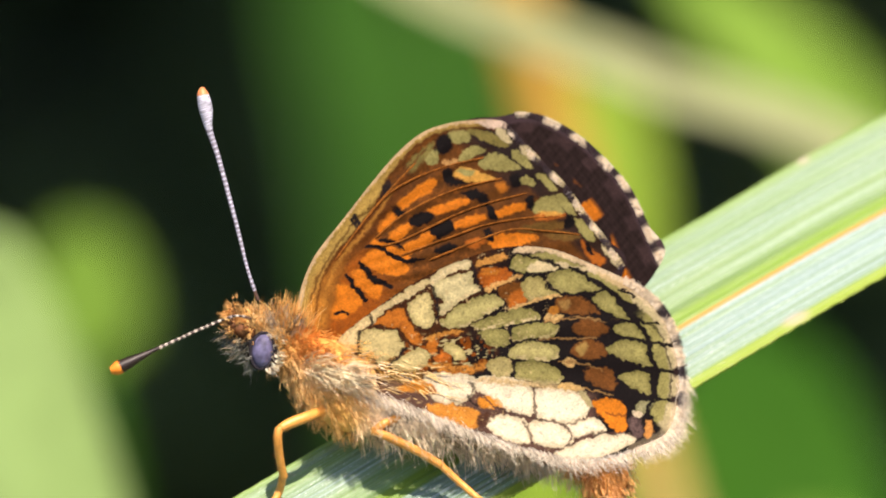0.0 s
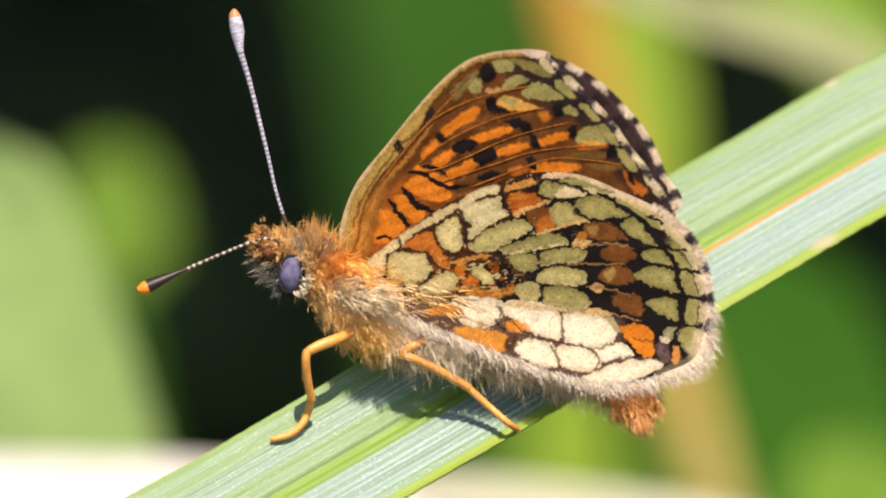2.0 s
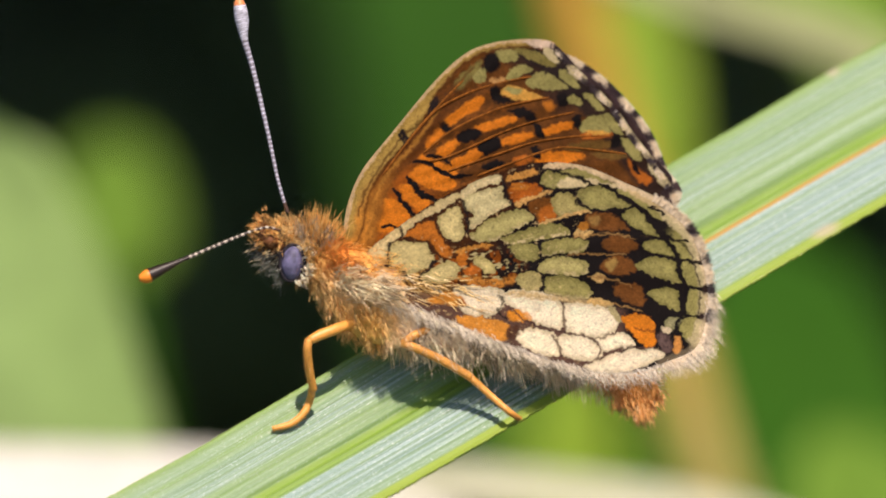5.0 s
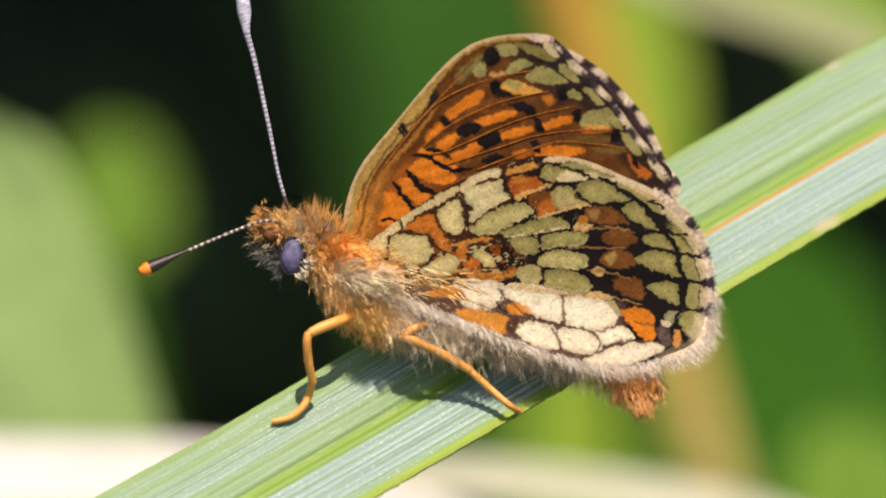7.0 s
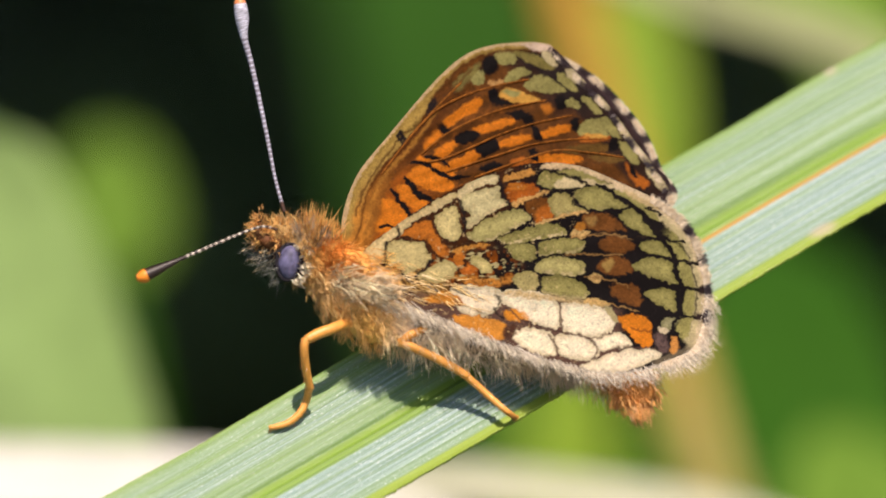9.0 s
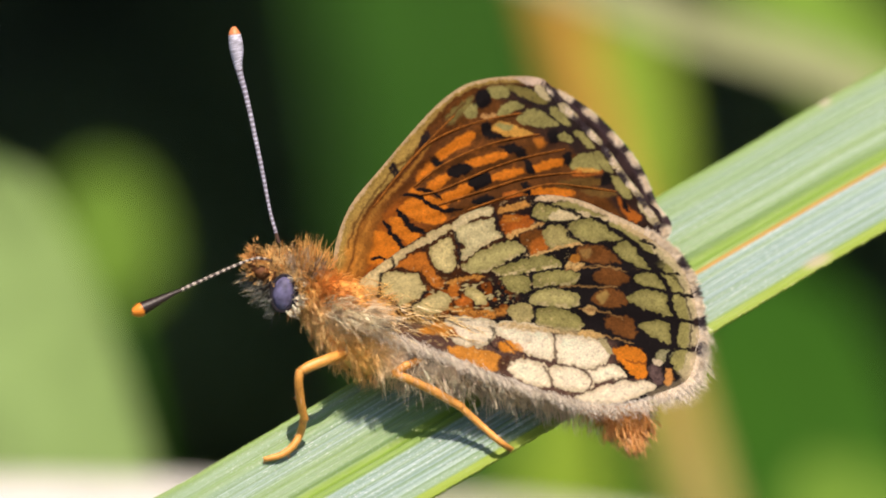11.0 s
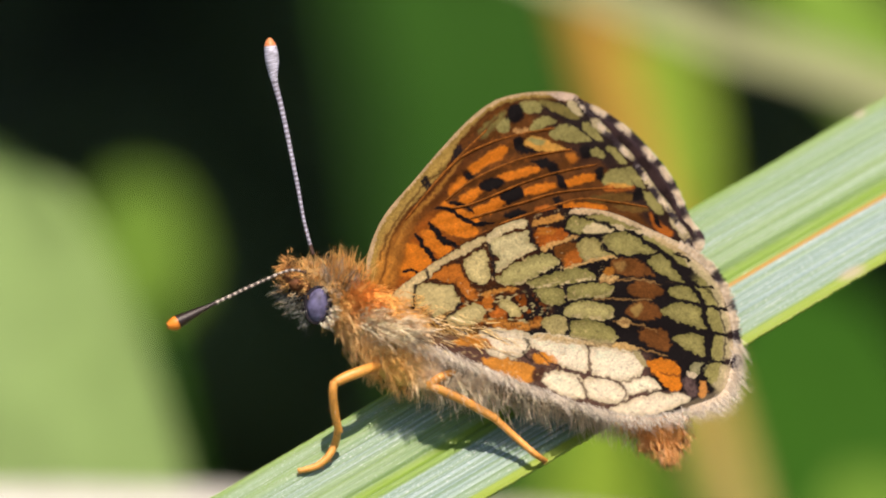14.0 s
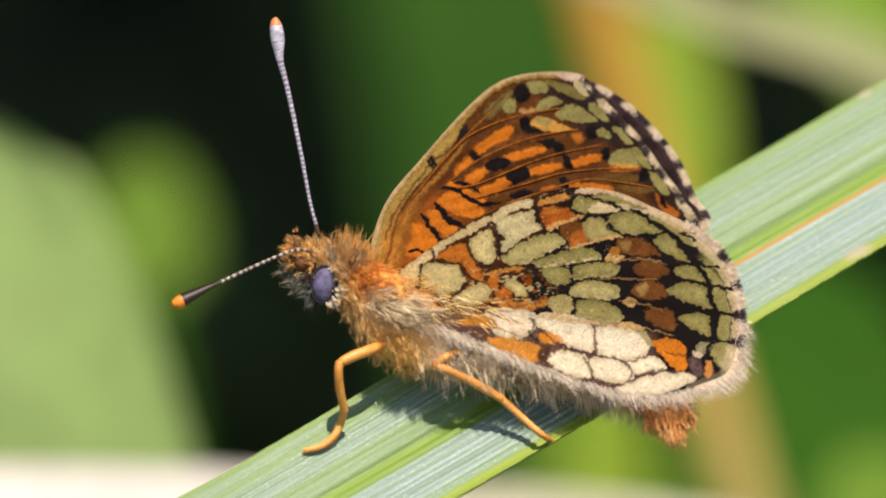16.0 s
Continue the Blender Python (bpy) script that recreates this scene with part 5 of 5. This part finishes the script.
def fur_on(name, v, n, length, width, parent, colour=None, drift=(0.6, 0, -0.25), seed=1, keep=None, centre=None, gaps=0.05, tuft=9, spread=0.22):
    """Hairs that stand in small tufts: those of one tuft lean the same way and close towards their tips."""
    rng = np.random.default_rng(seed)
    heads = max(4, n // tuft)
    ids = rng.integers(0, len(v), heads)
    home = v[ids] + rng.normal(size=(heads, 3)) * 6 * PX
    if keep is not None:
        home = home[keep(home)]
    heads = len(home)
    out = home - np.array([centre(p) for p in home])
    out /= np.linalg.norm(out, axis=1)[:, None] + 1e-9
    lead = out * 0.8 + np.array(drift) + rng.normal(size=(heads, 3)) * spread
    lead /= np.linalg.norm(lead, axis=1)[:, None]
    reach = rng.uniform(0.65, 1.35, heads) * length * PX
    n = heads * tuft
    own = np.repeat(np.arange(heads), tuft)
    offset = rng.normal(size=(n, 3)) * length * 0.2 * PX
    roots = home[own] + offset
    lengths = reach[own] * rng.uniform(0.6, 1.1, n)
    ways = lead[own] * lengths[:, None] - offset * 0.55 + rng.normal(size=(n, 3)) * 0.10 * lengths[:, None]
    hv, hf, ids = hairs(roots, ways, lengths, width * PX, np.array((0.05, -0.1, -0.1)), rng)
    me = mesh_of(name, hv, hf, M_FUR, False)
    c = fur_colour(roots) if colour is None else np.tile(np.array(colour), (n, 1))
    c = c * rng.uniform(0.8, 1.15, heads)[own][:, None] * rng.uniform(0.9, 1.1, (n, 1))
    # darkened tufts stand in for shaded gaps in the fur
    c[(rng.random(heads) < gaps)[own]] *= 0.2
    pigment(me, np.clip(c, 0.01, 0.98)[ids])
    return put(name, me, parent)


def axis_of(rings):
    c = np.array([tuple(r[0]) for r in rings])

    def nearest(p):
        k = np.argmin(np.sum((c - p) ** 2, axis=1))
        return c[k]
    return nearest


def bare_wing(p):
    """Hair grows where no wing root covers the body."""
    x, y = p[:, 0] / PX + 784, 441 - p[:, 2] / PX
    return (x < 772) | (y > 530 + (x - 730) * 0.42) | (p[:, 1] > 0)


def bare_eye(p):
    x, y = p[:, 0] / PX + 784, 441 - p[:, 2] / PX
    return ((np.hypot((x - 581) / 30, (y - 481) / 38) > 1) & ((y < 468) | (x > 606))) | (p[:, 1] > 0.001)


def thorax(p):
    return bare_wing(p) & (p[:, 0] / PX + 784 < 790)


def belly(p):
    return bare_wing(p) & (p[:, 0] / PX + 784 >= 780)


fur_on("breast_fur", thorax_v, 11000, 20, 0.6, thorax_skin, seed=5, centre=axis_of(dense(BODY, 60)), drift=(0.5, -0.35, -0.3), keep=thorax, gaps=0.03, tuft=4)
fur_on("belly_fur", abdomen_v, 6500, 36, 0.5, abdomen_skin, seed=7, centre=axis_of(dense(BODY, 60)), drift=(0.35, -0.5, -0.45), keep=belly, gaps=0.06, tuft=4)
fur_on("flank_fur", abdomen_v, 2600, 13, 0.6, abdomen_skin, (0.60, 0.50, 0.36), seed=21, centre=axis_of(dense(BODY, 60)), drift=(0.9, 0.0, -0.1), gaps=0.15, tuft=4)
tuft = np.array([tuple(P(x, y, -1.9)) for x, y in ((668, 512), (682, 506), (688, 516), (700, 520), (712, 522), (722, 534), (738, 540), (730, 516), (700, 536), (745, 530))])
fur_on("wing_tuft", tuft, 620, 40, 0.9, thorax_skin, (0.96, 0.78, 0.52), (0.95, -0.3, -0.15), 14, None, lambda p: np.array(tuple(P(700, 525, -0.5))), 0.03, 8, 0.3)
root = np.array([tuple(P(x, y, d)) for x, y, d in ((645, 455, -1.5), (660, 465, -1.6), (675, 470, -1.7), (690, 482, -1.8), (650, 480, -1.8), (668, 490, -1.9), (685, 500, -1.9), (640, 470, -1.7))])
fur_on("root_fur", root, 420, 20, 0.7, thorax_skin, (0.90, 0.45, 0.12), (0.35, -0.35, 0.05), 16, None, lambda p: np.array(tuple(P(665, 490, -0.6))), 0.08)
collar = np.array([tuple(P(x, y, d)) for x, y, d in ((604, 420, -0.6), (618, 418, -0.8), (632, 420, -0.9), (646, 424, -1.0), (660, 434, -1.1), (640, 436, -1.3), (622, 432, -1.3))])
fur_on("collar_fur", collar, 400, 34, 0.7, thorax_skin, (0.96, 0.54, 0.16), (0.05, -0.15, 0.7), 15, None, lambda p: np.array(tuple(P(632, 470, -0.4))), 0.12)
ruff = np.array([tuple(P(x, y, d)) for x, y, d in ((612, 440, -1.5), (620, 425, -1.3), (606, 430, -1.4), (632, 448, -1.6), (640, 438, -1.5))])
fur_on("ruff_fur", ruff, 200, 30, 0.7, thorax_skin, (0.58, 0.46, 0.33), (0.1, -0.2, 0.5), 18, None, lambda p: np.array(tuple(P(625, 460, -0.6))), 0.15)
fur_on("fur", head_v, 2600, 22, 0.75, head, seed=6, centre=axis_of(dense(HEAD, 26)), drift=(-0.2, -0.1, 0.35), keep=bare_eye, gaps=0.12, tuft=5)


def build_fringes():
    """Hairs along the hind edge and the chequered fringes."""
    rng = np.random.default_rng(12)
    low = spline(HIND[11:20], 400)
    n = 1900
    i = rng.integers(0, 400, n)
    p = low[i] + rng.normal(size=(n, 2)) * 4 - np.array((0, 2))
    d = hind_depth(p, -1)
    roots = np.stack([(p[:, 0] - 784) * PX, d * MM, (441 - p[:, 1]) * PX], axis=1) - np.array(tuple(P(*HINGE["hindwing"])))
    ways = np.stack([rng.normal(size=n) * 0.3 + 0.45, rng.normal(size=n) * 0.35 - 0.55, np.full(n, -0.7)], axis=1)
    v, f, ids = hairs(roots, ways, rng.uniform(12, 38, n) * PX, 0.5 * PX, np.array((0.12, 0, -0.05)), rng)
    me = mesh_of("hair_fringe", v, f, M_FUR, False)
    c = np.array((0.94, 0.83, 0.66)) * rng.uniform(0.6, 1.05, (n, 1))
    pigment(me, np.clip(c, 0, 0.92)[ids])
    put("hair_fringe", me, wing_hn, "long grey-cream hairs along the hind edge")
    # golden hairs lying on the wing's root
    n = 120
    p = np.array((720, 505)) + rng.random((n, 1)) * np.array((190, 42)) + rng.normal(size=(n, 2)) * np.array((16, 14))
    d = hind_depth(p, -1) - rng.uniform(0.0, 0.25, n)
    roots = np.stack([(p[:, 0] - 784) * PX, d * MM, (441 - p[:, 1]) * PX], axis=1) - np.array(tuple(P(*HINGE["hindwing"])))
    ways = np.stack([np.full(n, 0.9), rng.normal(size=n) * 0.12 - 0.12, rng.normal(size=n) * 0.3 - 0.25], axis=1)
    v, f, ids = hairs(roots, ways, rng.uniform(16, 38, n) * PX, 0.85 * PX, np.array((0.0, 0.12, -0.1)), rng)
    me = mesh_of("root_hair", v, f, M_FUR, False)
    pale = smooth(p[:, 0] + rng.normal(size=n) * 40, 700, 800)[:, None]
    c = (np.array((0.92, 0.84, 0.66)) * (1 - pale) + np.array((0.92, 0.64, 0.26)) * pale) * rng.uniform(0.6, 1.1, (n, 1))
    pigment(me, np.clip(c, 0, 0.92)[ids])
    put("root_hair", me, wing_hn, "golden hairs at the wing root")
    # short fringe along each outer edge: pale tufts with dark ones between
    for wing, kind, margin, count, reach, shown, depth in (
            (wing_hn, "hindwing", HIND[7:15], 2600, 14, lambda p: 1 - fringe_patches(p, HIND_DARK, 13), lambda p: hind_depth(p, -1) - 0.05),
            (wing_fn, "forewing", FORE[8:15], 1500, 7, lambda p: fringe_patches(p, NEAR_PATCHES, 14), lambda p: -0.66 + 7.4 * lean(p)),
            (wing_ff, "forewing", FAR[7:15], 3000, 10, lambda p: fringe_patches(p, FAR_PATCHES, 18), lambda p: 0.43 + 7.7 * lean(p))):
        c2 = spline(margin, 900)
        i = rng.integers(100, 898, count)
        p = c2[i]
        tang = c2[i + 1] - c2[i - 1]
        outw = np.stack([tang[:, 1], -tang[:, 0]], axis=1)
        outw /= np.linalg.norm(outw, axis=1)[:, None]
        p = p - outw * rng.uniform(0, 9, (count, 1))
        roots = np.stack([(p[:, 0] - 784) * PX, depth(p) * MM, (441 - p[:, 1]) * PX], axis=1) - np.array(tuple(P(*HINGE[kind])))
        ways = np.stack([outw[:, 0], rng.normal(size=count) * 0.2, -outw[:, 1]], axis=1) + rng.normal(size=(count, 3)) * 0.18
        v, f, ids = hairs(roots, ways, rng.uniform(0.4, 1.0, count) * reach * PX, 0.8 * PX, np.array((0.0, 0, -0.05)), rng)
        light = shown(p + rng.normal(size=p.shape) * 2)[:, None]
        c = (np.array((0.88, 0.74, 0.54)) * light + np.array((0.05, 0.032, 0.036)) * (1 - light)) * rng.uniform(0.8, 1.08, (count, 1))
        me = mesh_of("edge_fringe", v, f, M_FUR, False)
        pigment(me, np.clip(c, 0, 0.92)[ids])
        put("edge_fringe", me, wing, "black and white chequered fringe")


build_fringes()


def build_eye():
    v, f = [], []
    nu, nv = 40, 24
    c = P(580, 481, -1.6)
    for j in range(nv + 1):
        b = math.pi * (j / nv - 0.5)
        for i in range(nu):
            a = 2 * math.pi * i / nu
            p = Vector((19.5 * math.cos(a) * math.cos(b), 20 * math.sin(b), 30.5 * math.sin(a) * math.cos(b))) * PX
            v.append(c + pose(0, 0, 0, 0, 8, 0).to_3x3() @ p)
    for j in range(nv):
        for i in range(nu):
            o = j * nu
            f.append((o + i, o + (i + 1) % nu, o + nu + (i + 1) % nu, o + nu + i))
    put("eye", mesh_of("eye", v, f, M_EYE), head, "slate violet compound eye")
    rim = [c + pose(0, 0, 0, 0, 8, 0).to_3x3() @ Vector((21 * math.cos(a), -4, 32 * math.sin(a))) * PX for a in np.linspace(0, 2 * math.pi, 25)]
    v, f, _ = tube([tuple(p) for p in rim], [3.2 * PX] * 25, 60, 8)
    me = mesh_of("eye_socket", v, f, M_BODY)
    pigment(me, np.tile(np.array((0.020, 0.016, 0.022)), (len(v), 1)))
    put("eye_socket", me, head, "black rim of the eye")


build_eye()


def build_antenna(points, radii, beads, tip_from, club_from, label, pale, dark, club, tip_colour):
    base = points[0]
    v, f, frac = tube([tuple(p - base) for p in points], [r * PX for r in radii], 260, 10)
    rng = np.random.default_rng(int(beads))
    ring = smooth(np.sin(frac * beads * 2 * math.pi + 0.6 * np.sin(frac * 40)), -0.1, 0.5)[:, None]
    c = np.array(pale) * ring + np.array(dark) * (1 - ring)
    c[frac < 0.05] = (0.10, 0.05, 0.03)
    c = c * rng.uniform(0.5, 1.25, (len(c), 1))
    me = mesh_of("antenna", v, [q for q in f if min(frac[k] for k in q) < club_from], M_ANT)
    pigment(me, c)
    thing = put("antenna", me, butterfly, label, Matrix.Translation(base))
    me = mesh_of("club", v, [q for q in f if max(frac[k] for k in q) >= club_from and len(q) == 4 or min(frac[k] for k in q) > 0.99], M_ANT)
    c = np.tile(np.array(club), (len(v), 1)) * rng.uniform(0.35, 1.3, (len(v), 1))
    c[frac > tip_from] = tip_colour
    pigment(me, c)
    put("club", me, thing, "orange-tipped club")
    return thing

ant_up = build_antenna([P(572, 392, -0.3), P(556, 335, -0.3), P(540, 255, -0.2), P(515, 140, 0), P(500, 85, 0), P(496, 50, 0), P(492, 22, 0), P(491, 9, 0)],
                       [3.5, 3.0, 3.6, 4.6, 6.5, 12.5, 10.5, 3.0], 46, 0.965, 0.80, "pale bluish-white antenna with an orange-tipped club", (0.60, 0.60, 0.72), (0.27, 0.24, 0.29), (0.70, 0.70, 0.82), (0.80, 0.28, 0.10))
ant_low = build_antenna([P(560, 424, -1.9), P(530, 420, -2.2), P(480, 440, -2.6), P(400, 478, -3.2), P(372, 492, -3.4), P(345, 506, -3.6), P(327, 515, -3.7), P(315, 519, -3.8)],
                        [2.6, 2.4, 2.7, 3.4, 6.5, 10.5, 12.0, 6.0], 24, 0.93, 0.66, "dark antenna ringed with white, with an orange-tipped club", (0.72, 0.64, 0.52), (0.05, 0.03, 0.025), (0.03, 0.017, 0.012), (0.95, 0.30, 0.03))


def build_leg(label, femur, tibia, tarsus, seed):
    """One leg of three joints; each joint is a row of (place, radius)."""
    base = femur[0][0]

    def joint(name, nodes, parent, n):
        v, f, _ = tube([tuple(p - base) for p, _ in nodes], [r * PX for _, r in nodes], n, 12)
        return put(name, mesh_of(name, v, f, M_LEG), parent, at=Matrix.Translation(base) if parent is butterfly else None), np.array([tuple(p) for p in v])
    thing, a = joint("leg", femur, butterfly, 24)
    tagged(thing, label)
    _, b = joint("tibia", tibia, thing, 30)
    _, c = joint("tarsus", tarsus, thing, 26)
    rng = np.random.default_rng(seed)
    a = np.concatenate([a, b, c])
    n = 220
    roots = a[rng.integers(24, len(a), n)]
    ways = rng.normal(size=(n, 3)) * 0.6 + np.array((0, 0, -0.6))
    hv, hf, _ = hairs(roots, ways, rng.uniform(4, 9, n) * PX, 0.5 * PX, np.zeros(3), rng)
    me = mesh_of("bristles", hv, hf, M_FUR, False)
    pigment(me, np.tile(np.array((0.45, 0.20, 0.05)), (len(hv), 1)))
    put("bristles", me, thing)


def build_legs():
    build_leg("bent amber foreleg gripping the blade",
              [(P(700, 580, -0.6), 8), (P(664, 596, -1.9), 9.5), (P(632, 608, -2.4), 9.5), (P(610, 619, -2.7), 7.5)],
              [(P(610, 617, -2.7), 7.5), (P(607, 634, -2.7), 7.5), (P(610, 668, -2.1), 7.5), (P(618, 706, -1.3), 7)],
              [(P(616, 702, -1.3), 6.8), (P(611, 726, -0.6), 7), (P(598, 750, slope(598, 750) - 0.35), 6.5), (P(576, 767, slope(576, 767) - 0.15), 6), (P(545, 775, slope(545, 775) - 0.1), 4.5)], 7)
    build_leg("straight amber leg braced on the edge of the blade",
              [(P(830, 596, -0.9), 6), (P(797, 609, -1.7), 7.5), (P(776, 624, -1.7), 7.0)],
              [(P(774, 622, -1.7), 8), (P(800, 632, -1.6), 8), (P(850, 656, -1.3), 8), (P(898, 684, -1.1), 7.5)],
              [(P(894, 682, -1.1), 6.8), (P(935, 719, -1.2), 6.2), (P(965, 745, -1.6), 5.8), (P(985, 758, slope(985, 758) - 0.1), 4.5)], 8)


build_legs()


def build_palps_and_tail():
    v, f, _ = tube([tuple(P(560, 452, -1.2)), tuple(P(542, 444, -1.5)), tuple(P(526, 432, -1.4)), tuple(P(528, 414, -1.2)), tuple(P(526, 401, -1.1))], [q * PX for q in (12, 12, 9, 5, 2)], 24, 10)
    me = mesh_of("palp", v, f, M_BODY)
    pigment(me, np.tile(np.array((0.16, 0.06, 0.02)), (len(v), 1)))
    palp = put("palp", me, head, "small furry orange palp")
    fur_on("palp_fur", np.array([tuple(p) for p in v]), 520, 15, 0.8, palp, (0.97, 0.54, 0.18), (-0.3, -0.3, 0.1), 19, None, lambda p: np.array(tuple(P(545, 440, -0.9))), 0.18, 5)
    v, f = blob(dense([(P(1120, 668, -0.2), 22, 24), (P(1168, 686, -0.4), 34, 26), (P(1192, 704, -0.6), 38, 22), (P(1198, 730, -0.7), 25, 16), (P(1198, 750, -0.8), 7, 6)], 24), 20, 0.2)
    me = mesh_of("abdomen_tip", v, f, M_BODY)
    pigment(me, np.tile(np.array((0.78, 0.33, 0.08)), (len(v), 1)))
    tail = put("abdomen_tip", me, butterfly, "orange furry tip of the abdomen")
    a = np.array([tuple(p) for p in v])
    fur_on("fur", a, 2400, 16, 0.6, tail, (0.98, 0.50, 0.16), (0.1, -0.4, -0.7), 9, None, lambda p: np.array(tuple(P(1180, 690, -0.2))), 0.05, 4)
    rim = np.array([tuple(P(606 - (y - 484) ** 2 * 0.008, y, -1.75)) for y in range(458, 516, 3)])
    fur_on("eye_rim", rim, 150, 11, 1.3, head, (0.97, 0.86, 0.64), (0.6, -0.3, -0.1), 11, None, lambda p: np.array(tuple(P(585, 482, -0.8))), 0.1, 3)
    # dark skin before the eye, grey bristles on the face
    v, f = blob(dense([(P(530, 450, -0.7), 8, 12), (P(548, 460, -0.7), 18, 24), (P(572, 478, -0.6), 26, 30), (P(606, 486, -0.5), 22, 30)], 16), 20, 0.15)
    me = mesh_of("face", v, f, M_BODY)
    pigment(me, np.tile(np.array((0.030, 0.022, 0.018)), (len(v), 1)))
    put("face", me, head, "dark face below the palps")
    front = np.array([tuple(P(x, y, d)) for x, y, d in ((528, 456, -1.0), (540, 470, -1.2), (532, 464, -0.9), (548, 480, -1.4), (556, 492, -1.4), (545, 474, -1.3), (566, 506, -1.5))])
    fur_on("face_hair", front, 170, 26, 0.65, head, (0.21, 0.22, 0.18), (-0.55, -0.1, -0.35), 10, None, lambda p: np.array(tuple(P(572, 466, -0.8))), 0.25, 3, 0.35)
    fur_on("cheek_hair", front[[0, 1, 3, 5]], 40, 22, 0.8, head, (0.80, 0.66, 0.42), (-0.5, -0.2, -0.2), 20, None, lambda p: np.array(tuple(P(572, 466, -0.8))), 0.1, 3, 0.3)


build_palps_and_tail()


# ---------------------------------------------------------------- what moves
AXIS = Vector((0.926, 0, -0.379))


def hinge_pose(kind, dx, dy, turn, open_angle):
    """Pose of a wing: slide (drawing units), turn in its own plane, and opening about the body's axis (degrees)."""
    p = P(*HINGE[kind]) + Vector((dx * PX, 0, -dy * PX))
    return Matrix.Translation(p) @ Matrix.Rotation(radians(open_angle), 4, AXIS) @ pose(0, 0, 0, 0, math.degrees(turn), 0)


def motions():
    # near forewing: one beat and a half at the start, then it slips slowly back and down
    rows = []
    for t, dx, dy, a in ((0, -29, -12, 8), (0.1, -20, -12, 43), (0.2, -14, -12, 59), (0.3, -10, -11, 53), (0.4, -9, -10, 5), (0.5, -9, -10, 6), (0.6, -8, -10, 38), (0.7, -7, -10, 48), (0.8, -6, -9, 43), (0.9, -6, -9, 5),
                         (1.0, -6, -9, 6), (1.5, -4, -8, 5), (2.5, 1, -7, 4.5), (3.5, 2.5, -8, 4), (6, 5, -8, 3.3), (7, 5, -7, 3), (9, 7, -5, 2), (11.3, 3.5, -2, 1), (12.5, 4, 0, 0), (14.5, 0, 0, 0), (16, 1, 1, 0)):
        turn = 0.7 * dy / 230
        rows.append((t, hinge_pose("forewing", dx - 190 * turn, dy - 230 * turn, turn, a)))
    walk(wing_fn, rows)
    # far forewing: opens away and shows its upper side, then closes behind the near one
    rows, rows_hind = [], []
    rest = ((0, 8), (0.4, 6), (1.0, 6), (1.5, 5), (2.5, 4.5), (3.5, 4), (6, 3.3), (7, 3), (9, 2), (11.3, 1), (12.5, 0), (16, 0))
    for t, k in ((0, 1.0), (0.1, 2.0), (0.2, 2.9), (0.3, 2.5), (0.4, 0.4), (0.5, 0.3), (0.6, 0.8), (0.7, 1.9), (0.8, 1.4), (0.9, 0.4), (1.0, 0.35), (1.5, 0.15), (2.5, 0.15), (3.5, 0.1), (6, 0.05), (7, 0.04), (9, 0.03), (11.3, 0.02), (12.5, 0.0), (16, 0.0)):
        base = float(np.interp(t, [q[0] for q in rest], [q[1] for q in rest]))
        rows.append((t, hinge_pose("forewing", 26 * k - 18 * max(0, k - 1), -12 * k - 38 * max(0, k - 1), -0.060 * k + 0.045 * max(0, k - 1), max(7 * k, base + 2 * k))))
        rows_hind.append((t, hinge_pose("hindwing", 24 * max(0, k - 1), -38 * max(0, k - 1), -0.05 * max(0, k - 1), max(6 * k, base + k))))
    walk(wing_ff, rows)
    walk(wing_hf, rows_hind)
    # near hindwing: beats with it and sinks a little
    rows = []
    for t, dy, a in ((0, -11, 6), (0.1, -11, 42), (0.2, -11, 59), (0.3, -10, 53), (0.4, -9, 4), (0.5, -9, 5), (0.6, -9, 38), (0.7, -8, 46), (0.8, -8, 42), (0.9, -8, 4), (1.0, -8, 5), (1.5, -7, 4.5), (2.5, -5.5, 4), (3.5, -5, 3.5),
                     (7, -3.5, 2.5), (9, -2.5, 2), (11.3, -1, 1), (12.5, 0, 0), (16, 0, 0)):
        rows.append((t, hinge_pose("hindwing", 0, 0, dy / 490, a)))
    walk(wing_hn, rows)
    # antennae
    p = ant_up.matrix_basis.translation.copy()
    walk(ant_up, [(t, pose(*p, 0, a, 0)) for t, a in ((0, -2.8), (0.5, -1.9), (2, -1.7), (2.5, -0.8), (6, -0.8), (6.5, -0.1), (9, 0.2), (11.3, 0.2), (12.5, 0.3), (13, 0.7), (14, 0.6), (14.5, 0.1), (15, 0.6), (16, 0.6))])
    q = ant_low.matrix_basis.translation.copy()
    walk(ant_low, [(t, pose(*q, 0, up, a)) for t, a, up in ((0, -7.0, 0.7), (1.5, -6.0, 1.8), (3.5, -3.5, 2.2), (7, -1.5, 2.5), (9, -1.2, 2.1), (11.3, -1.0, 0.9), (12.5, -1.0, 1.1), (14.5, 0, 0), (16, -0.6, 0.7))])


motions()
